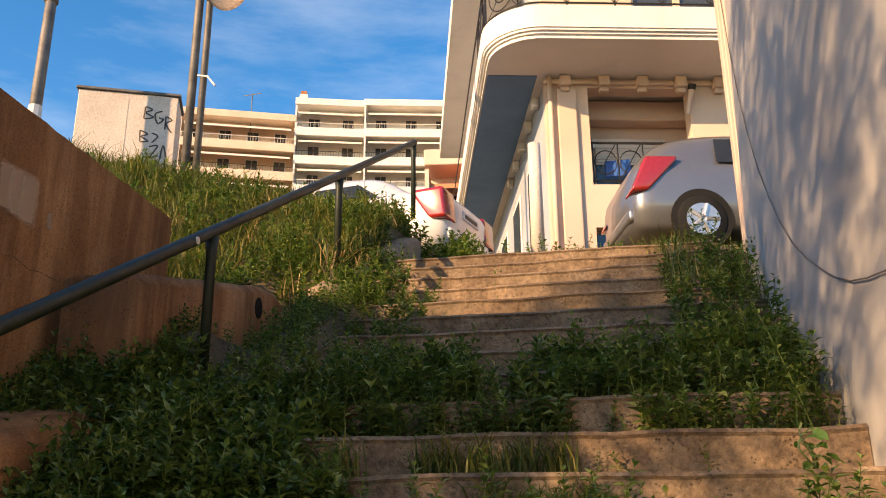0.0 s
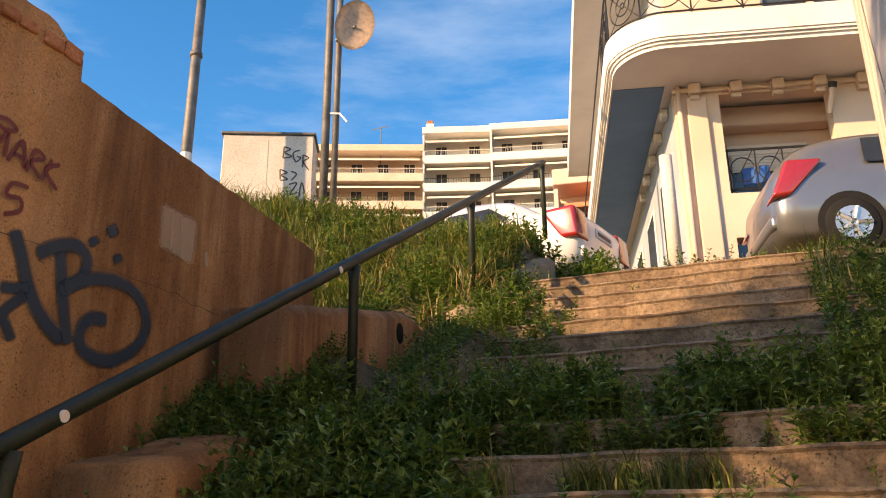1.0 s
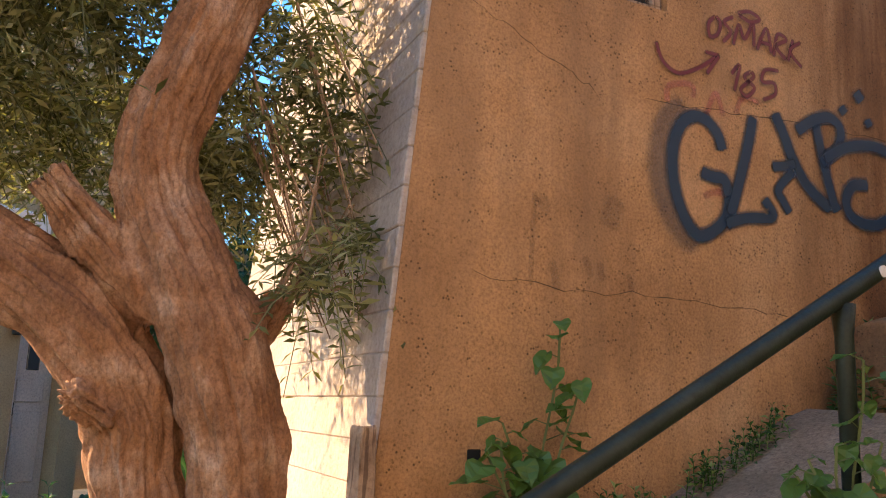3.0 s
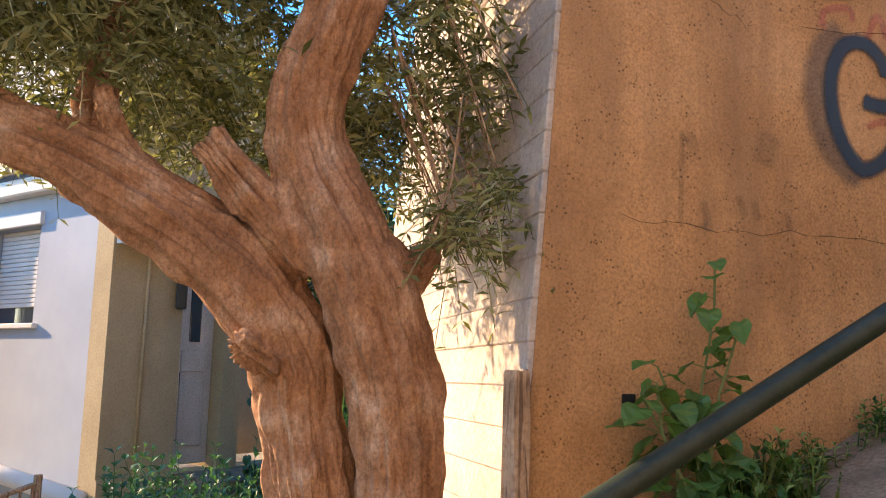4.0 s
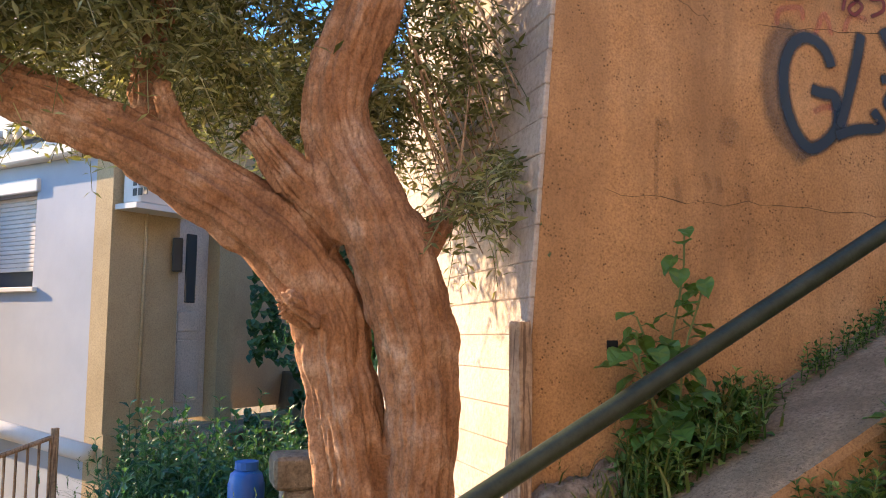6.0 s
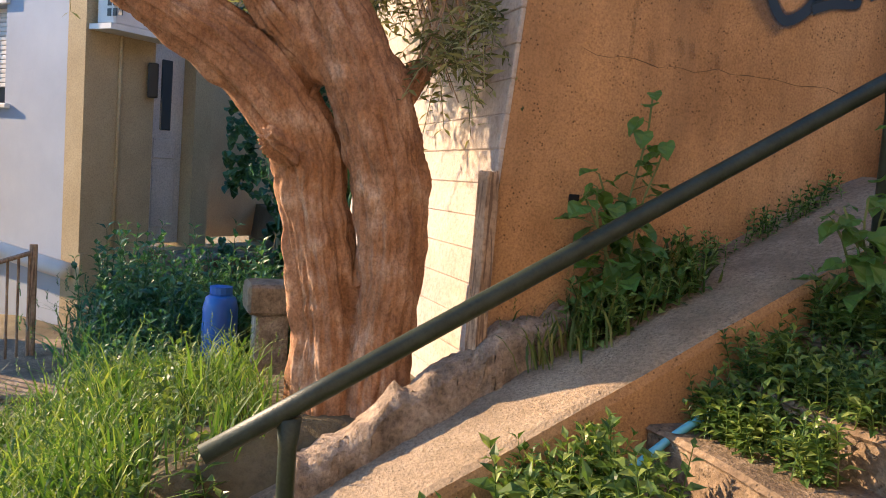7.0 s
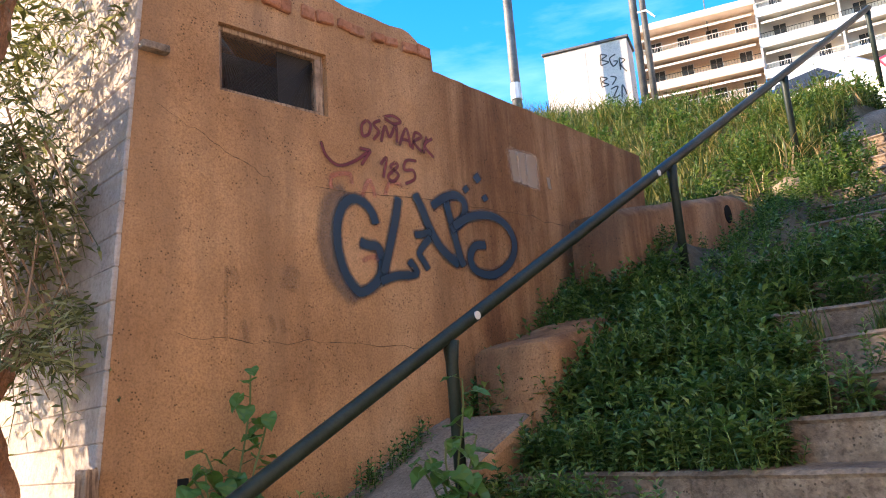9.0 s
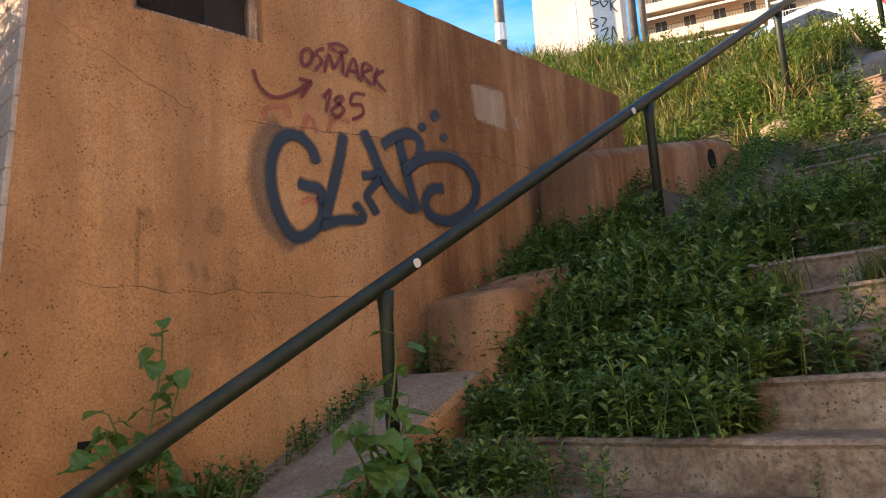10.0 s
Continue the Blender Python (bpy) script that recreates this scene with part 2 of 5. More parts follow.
M_IVY = leaf_surface("ivy_leaf", (0.02, 0.06, 0.028), (0.04, 0.1, 0.042), (0.085, 0.16, 0.06), 0.25, 0.35)
M_SHRUB = leaf_surface("shrub_leaf", (0.025, 0.075, 0.045), (0.055, 0.14, 0.075), (0.11, 0.22, 0.1), 0.3, 0.4)
M_STEM = plain("green_stem", (0.1, 0.13, 0.04), 0.7)
M_DRY = leaf_surface("dry_straw", (0.3, 0.2, 0.1), (0.42, 0.3, 0.16), (0.55, 0.42, 0.24), 0.2)


# ---- builders ----
def part(name, bm, material, parent=None, label="", smooth=False):
    me = bpy.data.meshes.new(name)
    bm.normal_update()
    bm.to_mesh(me)
    bm.free()
    me.materials.append(material)
    if smooth:
        me.polygons.foreach_set("use_smooth", [True] * len(me.polygons))
    ob = new(name, me)
    if parent is not None:
        ob.parent = parent
    if label:
        ob["label"] = label
    return ob


def thing(name, place=(0, 0, 0), label="", category="", group="", kind=""):
    ob = new(name)
    ob.empty_display_size = 0.1
    ob.location = place
    return tagged(ob, label, category, group, kind)


def add_box(bm, lo, hi, bevel=0.0, segs=2, m=None):
    c = [(a + b) / 2 for a, b in zip(lo, hi)]
    s = [abs(b - a) for a, b in zip(lo, hi)]
    r = bmesh.ops.create_cube(bm, size=1.0, matrix=Matrix.Translation(c) @ Matrix.Diagonal((*s, 1)))
    vs = r["verts"]
    if bevel:
        es = list({e for v in vs for e in v.link_edges})
        out = bmesh.ops.bevel(bm, geom=es, offset=bevel, segments=segs, affect="EDGES", profile=0.6)
        vs = list({v for f in out["faces"] for v in f.verts} | {v for v in vs if v.is_valid})
    if m is not None:
        bmesh.ops.transform(bm, matrix=m, verts=vs)
    return vs


def box(lo, hi, bevel=0.0, segs=2, m=None):
    bm = bmesh.new()
    add_box(bm, lo, hi, bevel, segs, m)
    return bm


def add_tube(bm, pts, radii, segs=12, cap=True, across=None):
    pts = [Vector(p) for p in pts]
    if isinstance(radii, (int, float)):
        radii = [radii] * len(pts)
    rings = []
    ref = Vector((0.13, 0.21, 1)).normalized()
    for i, p in enumerate(pts):
        d = (pts[min(i + 1, len(pts) - 1)] - pts[max(i - 1, 0)]).normalized()
        if across is not None:
            ref2 = across
        elif abs(d.dot(ref)) > 0.95:
            ref2 = Vector((1, 0.1, 0))
        else:
            ref2 = ref
        u = d.cross(ref2).normalized()
        v = d.cross(u).normalized()
        rings.append([bm.verts.new(p + (u * math.cos(a) + v * math.sin(a)) * radii[i]) for a in (2 * math.pi * k / segs for k in range(segs))])
    for a, b in zip(rings, rings[1:]):
        for k in range(segs):
            bm.faces.new((a[k], a[(k + 1) % segs], b[(k + 1) % segs], b[k]))
    if cap:
        bm.faces.new(rings[0][::-1])
        bm.faces.new(rings[-1])
    return rings


def tube(pts, radii, segs=12):
    bm = bmesh.new()
    add_tube(bm, pts, radii, segs)
    bmesh.ops.recalc_face_normals(bm, faces=bm.faces)
    return bm


def extrude_poly(pts2, place, depth_vec):
    """A solid from an outline: place(a, b) gives the 3D point, depth_vec the thickness."""
    bm = bmesh.new()
    a = [bm.verts.new(place(*p)) for p in pts2]
    b = [bm.verts.new(Vector(place(*p)) + Vector(depth_vec)) for p in pts2]
    n = len(a)
    bm.faces.new(a)
    bm.faces.new(b[::-1])
    for i in range(n):
        bm.faces.new((a[i], b[i], b[(i + 1) % n], a[(i + 1) % n]))
    bmesh.ops.recalc_face_normals(bm, faces=bm.faces)
    return bm


def spline(pts, per=6):
    pts = [Vector(p) for p in pts]
    out = []
    for i in range(len(pts) - 1):
        p0, p1, p2, p3 = pts[max(i - 1, 0)], pts[i], pts[i + 1], pts[min(i + 2, len(pts) - 1)]
        for k in range(per):
            t = k / per
            out.append(0.5 * ((2 * p1) + (p2 - p0) * t + (2 * p0 - 5 * p1 + 4 * p2 - p3) * t * t + (3 * p1 - p0 - 3 * p2 + p3) * t ** 3))
    out.append(pts[-1])
    return out


# ---- ground ----
STEP_RISE, STEP_GO, STEP_N = 0.178, 0.326, 31
STEP_Y0 = 4.19 - 0.326 * 18
STAIR_L, STAIR_R = -2.77, 0.42


def nosing(y):
    return 2.132 + (y - 4.19) * STEP_RISE / STEP_GO


STAIR_TOP_Y = STEP_Y0 + STEP_GO * (STEP_N - 3)


def ramp_z(y):
    return 0.10 + 0.513 * y


def smooth01(a, b, x):
    t = max(0.0, min(1.0, (x - a) / (b - a)))
    return t * t * (3 - 2 * t)


def lerp(a, b, t):
    return a + (b - a) * t


def ground_z(x, y):
    top = nosing(STAIR_TOP_Y)
    road = 4.68 - 0.1 * min(0, x + 3.5)
    if y <= STAIR_TOP_Y:
        centre = max(nosing(max(y, -4.5)) - 0.45, -2.6)
    else:
        centre = lerp(top - 0.12, road, smooth01(STAIR_TOP_Y, 10.6, y))
    # bank beside the upper flight
    rise = smooth01(4.6, 9.3, y)
    bank = lerp(2.75, 4.72 + 0.2 * max(0, min(5, -x - 2.6)), rise) + 0.10 * max(0, min(4, -x - 3.4)) * smooth01(5, 6, y)
    if x > -3.1:
        bank -= 0.32 * smooth01(4.8, 5.3, y) * (1 - smooth01(6.2, 6.8, y))
    plant = nosing(max(y, 0.0)) + 0.02 + 0.18 * smooth01(3.6, 4.4, y)
    left_hi = plant if y < 4.6 else bank
    # garden below the wall end
    garden = lerp(0.30 + 0.25 * smooth01(-1.0, 1.2, y), -0.42, smooth01(4.2, 7.0, -x))
    garden = lerp(garden, min(garden, ramp_z(y) - 0.1), 1 - smooth01(-1.2, 0.4, y))
    garden = max(garden, -0.45) if y > -1.5 else lerp(-2.0, -0.45, smooth01(-4.5, -1.5, y))
    w_left = smooth01(2.82, 2.92, -x) if y < 3.0 else smooth01(2.55, 2.65, -x)
    w_gard = 1 - smooth01(1.25, 1.3, y)
    strip = smooth01(3.35, 3.5, -x)
    z_left = left_hi
    if y < 1.3:
        z_left = lerp(ramp_z(y) - 0.25, garden, strip)
    elif y < 3.3:
        z_left = ramp_z(y) - 0.25
    if x < -3.47 and 1.3 <= y < 5.5:
        z_left = 0.9
    if y > 9.3:
        z_left = lerp(z_left, max(road, 0), smooth01(9.3, 10.0, y))
    z = lerp(centre, z_left, w_left)
    if x > 0.5 and y < 9.5:
        z = centre
    if y > 16:
        far = road + 0.42 * (min(y, 90) - 16) - 0.08 * max(0, y - 60)
        z = lerp(z, far, smooth01(16, 24, y))
    if 3.05 < y < 6.6 and -2.6 < x < -1.8:
        soil = nosing(y) + 0.07 * (1 - smooth01(5.6, 6.6, y))
        z = lerp(z, max(z, soil), smooth01(1.85, 2.3, -x) * smooth01(3.05, 3.35, y))
    return z + 0.03 * noise.noise((x * 1.7, y * 1.7, 0.3)) + 0.015 * noise.noise((x * 6, y * 6, 4))


def sheet(xs, ys):
    bm = bmesh.new()
    grid = [[bm.verts.new((x, y, ground_z(x, y))) for x in xs] for y in ys]
    for j in range(len(ys) - 1):
        for i in range(len(xs) - 1):
            bm.faces.new((grid[j][i], grid[j][i + 1], grid[j + 1][i + 1], grid[j + 1][i]))
    return bm


gx = [-400, -200, -100, -60, -40, -28, -20, -16] + [-13 + 0.5 * i for i in range(8)] + [-9 + 0.14 * i for i in range(76)] + [1.8, 2.4, 3.2, 4.5, 6, 9, 14, 22, 35, 60, 120, 250, 400]
gy = [-300, -120, -60, -30, -18, -12, -9, -7] + [-5.5 + 0.16 * i for i in range(103)] + [11.4, 12, 13, 14.5, 16, 18, 21, 25, 30, 36, 44, 54, 70, 90, 130, 220, 400]
ground = part("ground", sheet(gx, gy), M_SOIL, None, "", True)
tagged(ground, "bare brown soil on a steep overgrown slope", "ground", kind="structure")

# ---- the stairs ----
stairs = thing("stairs", (0, 0, 0), "worn weedy concrete steps climbing between two walls", "stairs", kind="structure")


def step_mesh(i):
    y0 = STEP_Y0 + STEP_GO * i
    top = nosing(y0)
    bm = bmesh.new()
    n = 26
    prof = [(0.0, -0.5), (0.012, -0.03), (0.0, -0.016), (0.02, 0.0), (STEP_GO + 0.1, 0.0), (STEP_GO + 0.1, -0.5)]
    rings = []
    for k in range(n + 1):
        x = lerp(STAIR_L + 0.004, STAIR_R - 0.004, k / n)
        wob = 0.026 * noise.noise((x * 1.3, i * 3.1, 0)) + 0.02 * noise.noise((x * 6, i * 3.1, 5))
        drop = 0.016 * noise.noise((x * 2.1, i * 1.7, 9)) - 0.012 * max(0, noise.noise((x * 7.5, i * 2.3, 2)))
        rings.append([bm.verts.new((x, y0 + dy + (wob if j < 4 else 0), top + dz + (drop if j in (1, 2, 3) else 0.3 * drop if j == 4 else 0))) for j, (dy, dz) in enumerate(prof)])
    m = len(prof)
    for a, b in zip(rings, rings[1:]):
        for j in range(m):
            bm.faces.new((a[j], b[j], b[(j + 1) % m], a[(j + 1) % m]))
    bm.faces.new(rings[0])
    bm.faces.new(rings[-1][::-1])
    bmesh.ops.recalc_face_normals(bm, faces=bm.faces)
    return bm


for i in range(STEP_N - 2):
    part("step", step_mesh(i), M_STEP, stairs)

# ---- the ochre wall, with its window and broken top ----
WX = -3.46
WALL_END = 5.62


def corner_y(z):
    return 1.09 + 0.078 * z


def wall_panel(x_face, thick):
    """The long face as blocks round the window, with a ragged top."""
    bm = bmesh.new()
    wy0, wy1, wz0, wz1 = 1.78, 2.452, 3.40, 3.775

    def top_at(y):
        if y < 3.29:
            return 4.13 - 0.02 * smooth01(2.4, 3.2, y) + 0.05 * noise.noise((y * 5, 1, 1)) + 0.3 * (1 - smooth01(1.2, 2.5, y)) - 0.1 * smooth01(3.05, 3.3, y) + 0.75 * (1 - smooth01(1.1, 1.9, y))
        return 3.895 - 0.062 * (y - 3.29) + 0.012 * noise.noise((y * 7, 3, 1))

    ys = [None] + [1.4 + 0.05 * i for i in range(38)] + [3.288, 3.292] + [3.35 + 0.09 * i for i in range(25)] + [WALL_END]
    ys = sorted({round(v, 3) for v in ys if v is not None} | {wy0, wy1})
    zs = [0.3 + 0.2 * i for i in range(16)] + [wz0, wz1]
    zs = sorted({round(z, 3) for z in zs})

    def put(y, z, d, first):
        yy = corner_y(z) if first else y
        return bm.verts.new((x_face - d - 0.004 * noise.noise((y * 2, z * 2, d)), yy, z))

    for d, flip in ((0.0, False), (thick, True)):
        cols = []
        for i, y in enumerate(ys):
            t = top_at(y)
            col = [put(y, min(z, t), d, i == 0) for z in zs] + [put(y, t, d, i == 0)]
            cols.append(col)
        for i in range(len(ys) - 1):
            for j in range(len(cols[0]) - 1):
                ym, zm = (ys[i] + ys[i + 1]) / 2, (cols[i][j].co.z + cols[i][j + 1].co.z) / 2
                if wy0 < ym < wy1 and wz0 < zm < wz1:
                    continue
                q = (cols[i][j], cols[i + 1][j], cols[i + 1][j + 1], cols[i][j + 1])
                try:
                    bm.faces.new(q if not flip else q[::-1])
                except ValueError:
                    pass
        if d == 0.0:
            front = cols
        else:
            back = cols
    for i in range(len(ys) - 1):
        bm.faces.new((front[i][-1], front[i + 1][-1], back[i + 1][-1], back[i][-1]))
    for a, b in ((front[0], back[0]), (front[-1], back[-1])):
        for j in range(len(a) - 1):
            bm.faces.new((a[j], a[j + 1], b[j + 1], b[j]))
    iy0, iy1, iz0, iz1 = ys.index(wy0), ys.index(wy1), zs.index(wz0), zs.index(wz1)
    for i in range(iy0, iy1):
        for j in (iz0, iz1):
            bm.faces.new((front[i][j], front[i + 1][j], back[i + 1][j], back[i][j]))
    for j in range(iz0, iz1):
        for i in (iy0, iy1):
            bm.faces.new((front[i][j], front[i][j + 1], back[i][j + 1], back[i][j]))
    bmesh.ops.remove_doubles(bm, verts=bm.verts, dist=0.0005)
    bmesh.ops.recalc_face_normals(bm, faces=bm.faces)
    return bm


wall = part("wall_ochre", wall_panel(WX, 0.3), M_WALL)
tagged(wall, "stained ochre concrete wall with a broken top and spray-painted tags", "wall", kind="structure")

# end face, board-marked concrete
EX0, EX1 = WX - 2.6, WX - 0.004
end_wall = thing("wall_end", (EX1, 1.2, 0.2), "pale board-marked concrete end of the wall", "wall", kind="structure")
for i in range(33):
    z0 = 0.2 + i * 0.15
    skew = 0.012
    for k, (x0, x1) in enumerate(((EX0, EX1),)):
        bm = bmesh.new()
        off = 0.009 * noise.noise((i * 3.3, 0.4 + k, 1.2))
        for v in add_box(bm, (x0, 0, z0), (x1, 0.35, z0 + 0.1495), 0.006, 1):
            v.co.y += corner_y(v.co.z) - 0.022 + off
            v.co.z += skew * (v.co.x - EX1)
            v.co -= Vector((EX1, 1.2, 0.2))
        part("board_mark", bm, M_END, end_wall)
# unseen walls, added to enclose the space behind the window
back = bmesh.new()
add_box(back, (-5.9, 1.7, 0.3), (-5.6, 5.6, 3.9))
add_box(back, (-5.6, 5.32, 0.3), (WX - 0.3, 5.6, 3.7))
tagged(part("wall_back", back, M_END), "unseen plain concrete walls added to close the store", "wall", kind="structure")
# unseen slab, added so that the window opens onto darkness
tagged(part("ceiling", box((-5.6, 1.75, 3.84), (WX - 0.302, 3.25, 3.96)), M_END), "unseen slab added to darken the store behind the window", "ceiling", kind="structure")

# ramp beside the steps
bm = bmesh.new()
n = 40
rings = []
for k in range(n + 1):
    y = lerp(-3.2, 3.36, k / n)
    e = smooth01(3.06, 3.36, y)
    z = ramp_z(y) - 0.16 * e * e + 0.008 * noise.noise((y * 3, 0, 3))
    xo = STAIR_L + 0.01 * noise.noise((y * 2.2, 1, 0)) - 0.12 * e
    rings.append([bm.verts.new(p) for p in ((WX - 0.05, y, z - 0.6), (WX - 0.05, y, z + 0.01), (WX + 0.45, y, z + 0.008 * noise.noise((y * 4, 9, 0))), (xo - 0.05, y, z), (xo - 0.012, y, z - 0.012), (xo, y, z - 0.05), (xo, y, z - 0.75))])
for a, b in zip(rings, rings[1:]):
    for j in range(6):
        bm.faces.new((a[j], a[j + 1], b[j + 1], b[j]))
bm.faces.new(rings[-1])
bm.faces.new(rings[0][::-1])
bmesh.ops.recalc_face_normals(bm, faces=bm.faces)
for f in bm.faces:
    if f.normal.x > 0.8 and f.calc_center_median().x > -3.0:
        f.material_index = 1
ramp = part("ramp", bm, M_RAMP)
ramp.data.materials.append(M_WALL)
tagged(ramp, "gritty sloping concrete strip beside the steps", "ramp", kind="structure")

# ---- handrail ----
RX = -2.65


def rail_z(y):
    return 0.707 + 0.5547 * y


rail = thing("handrail", (RX, 0, rail_z(0)), "dark green painted steel pipe handrail on round posts", "handrail")
k0 = Vector((RX, 0, rail_z(0)))
part("rail", tube([Vector((RX, y, rail_z(y))) - k0 for y in [-0.02 + 0.4 * i for i in range(25)]], 0.033, 16), M_RAIL, rail, "", True)
POSTS = [(0.23, 0.72), (2.47, 0.98), (4.66, 0.82), (6.8, 0.92), (9.5, 0.95)]
for py, ph in POSTS:
    base = rail_z(py) - ph
    pts = [Vector((RX, py + 0.004, base)) - k0, Vector((RX, py, rail_z(py) - 0.03)) - k0]
    pts.insert(1, pts[1] - Vector((0, 0, 0.1)))
    part("post", tube(pts, [0.028, 0.029, 0.04], 14), M_RAIL, rail, "", True)


# ---- olive tree ----
TREE = Vector((-3.74, 0.6, 0.1))
tree = thing("olive_tree", TREE, "old olive tree with twin twisted trunks and drooping crown", "tree")


def bark_mesh(limbs, voxel):
    """Limbs fused into one skin, then furrowed along their length."""
    bm = bmesh.new()
    for pts, rad in limbs:
        p = spline(pts, 5)
        r = [lerp(rad[min(int(i / 5), len(rad) - 1)], rad[min(int(i / 5) + 1, len(rad) - 1)], (i % 5) / 5) for i in range(len(p))]
        add_tube(bm, p, r, 18, True, Vector((1, 0.1, 0)))
    bmesh.ops.recalc_face_normals(bm, faces=bm.faces)
    me = bpy.data.meshes.new("skin")
    bm.to_mesh(me)
    bm.free()
    tmp = new("skin", me)
    mod = tmp.modifiers.new("fuse", "REMESH")
    mod.mode, mod.voxel_size = "VOXEL", voxel
    dg = bpy.context.evaluated_depsgraph_get()
    fused = bpy.data.meshes.new_from_object(tmp.evaluated_get(dg))
    bpy.data.objects.remove(tmp)
    out = bmesh.new()
    out.from_mesh(fused)
    for _ in range(2):
        bmesh.ops.smooth_vert(out, verts=out.verts, factor=0.5, use_axis_x=True, use_axis_y=True, use_axis_z=True)
    out.normal_update()
    # centre lines with a frame at each point, to run the furrows along each limb
    pos, tan, rad_, run, limb = [], [], [], [], []
    for n_, (pts, rad) in enumerate(limbs):
        p = spline(pts, 10)
        s_ = 0.0
        for i, c in enumerate(p):
            if i:
                s_ += (c - p[i - 1]).length
            k = min(i / 10, len(rad) - 1.001)
            pos.append(c)
            tan.append((p[min(i + 1, len(p) - 1)] - p[max(i - 1, 0)]).normalized())
            rad_.append(lerp(rad[int(k)], rad[int(k) + 1], k % 1))
            run.append(s_)
            limb.append(n_)
    pos, tan, rad_, run, limb = (np.array(a, float) for a in (pos, tan, rad_, run, limb))
    rad_ = rad_ - 0.03 * (limb > 1)
    side = np.cross(tan, (1, 0.1, 0))
    side /= np.linalg.norm(side, axis=1)[:, None]
    up_ = np.cross(tan, side)
    moves = []
    for v in out.verts:
        w = np.array(v.co) - pos
        k = int(np.argmin(np.linalg.norm(w, axis=1) - rad_))
        a, b, s_ = w[k] @ side[k], w[k] @ up_[k], run[k] + w[k] @ tan[k]
        h = math.hypot(a, b) + 1e-6
        a, b, c = 0.14 * a / h, 0.14 * b / h, s_ + 7.3 * limb[k]
        tw = 0.9 * s_
        ridge = noise.noise((a * 26 + tw, b * 26 - tw, c * 1.6)) - 0.7 * abs(noise.noise((a * 40 - tw, b * 40 + tw, c * 2.4)))
        fine = noise.noise((a * 75 + tw, b * 75 - tw, c * 5))
        fibre = noise.noise((a * 130, b * 130, c * 11))
        lump = noise.noise((v.co.x * 4, v.co.y * 4, v.co.z * 3 + 9))
        knot = max(0.0, noise.noise((v.co.x * 6, v.co.y * 6, v.co.z * 5 + 31)) - 0.35)
        moves.append(v.normal * (0.02 * ridge + 0.011 * fine + 0.007 * fibre + 0.022 * lump + 0.014 * noise.noise(v.co * 10) + 0.05 * knot - 0.025 * max(0, -ridge - 0.25)))
    for v, d in zip(out.verts, moves):
        v.co += d
    return out


BRANCH_PLAN = [
    ([(-0.08, -0.02, -0.15), (-0.07, 0.0, 0.3), (-0.07, -0.02, 0.75), (-0.08, -0.075, 1.1), (-0.1, -0.115, 1.32), (-0.1, -0.15, 1.52), (-0.1, -0.38, 1.84), (-0.12, -0.8, 2.12), (-0.2, -1.24, 2.33), (-0.3, -1.9, 2.6)],
     [0.25, 0.2, 0.17, 0.155, 0.15, 0.158, 0.155, 0.135, 0.12, 0.09]),
    ([(0.09, 0.18, -0.15), (0.07, 0.18, 0.3), (0.07, 0.2, 0.75), (0.07, 0.215, 1.1), (0.07, 0.2, 1.32), (0.08, 0.16, 1.52), (0.06, 0.02, 1.9), (-0.02, -0.12, 2.2), (-0.02, -0.16, 2.42), (0.02, -0.1, 2.68), (0.05, 0.0, 2.95), (0.05, 0.12, 3.4), (0.0, 0.3, 4.2)],
     [0.19, 0.155, 0.145, 0.15, 0.155, 0.165, 0.165, 0.148, 0.14, 0.139, 0.137, 0.13, 0.1]),
    ([(-0.02, -0.08, 1.85), (-0.01, -0.3, 2.06), (0, -0.5, 2.28)], [0.1, 0.085, 0.07]),
    ([(0, -0.22, 1.5), (0.03, -0.33, 1.56), (0.05, -0.36, 1.57)], [0.075, 0.055, 0.04]),
    ([(-0.04, 0.16, 1.75), (-0.04, 0.28, 1.88), (-0.05, 0.31, 1.95)], [0.09, 0.06, 0.045]),
    ([(-0.1, -0.7, 2.1), (-0.1, -0.82, 2.32), (-0.1, -0.85, 2.45)], [0.055, 0.04, 0.03]),
    ([(-0.15, -0.9, 2.2), (-0.5, -0.9, 2.8), (-0.7, -0.7, 3.5)], [0.08, 0.06, 0.04]),
    ([(0.0, 0.25, 3.9), (-0.3, 0.3, 4.6), (-0.5, -0.2, 5.6)], [0.09, 0.07, 0.04]),
    ([(0.0, 0.25, 4.0), (0.2, 0.5, 4.8), (0.3, 0.6, 5.8)], [0.08, 0.06, 0.04]),
]
part("trunk", bark_mesh(BRANCH_PLAN, 0.0085), M_BARK, tree, "", True)


def leaf_arrays(length, width, fold=0.25, droop=0.15):
    """One leaf along +x: five points, two folded halves."""
    v = np.array([(0, 0, 0), (0.45 * length, -0.5 * width, fold * width), (length, 0, -droop * length), (0.45 * length, 0.5 * width, fold * width), (0.5 * length, 0, 0.02 * length)])
    return v, [(0, 1, 2, 4), (0, 4, 2, 3)]


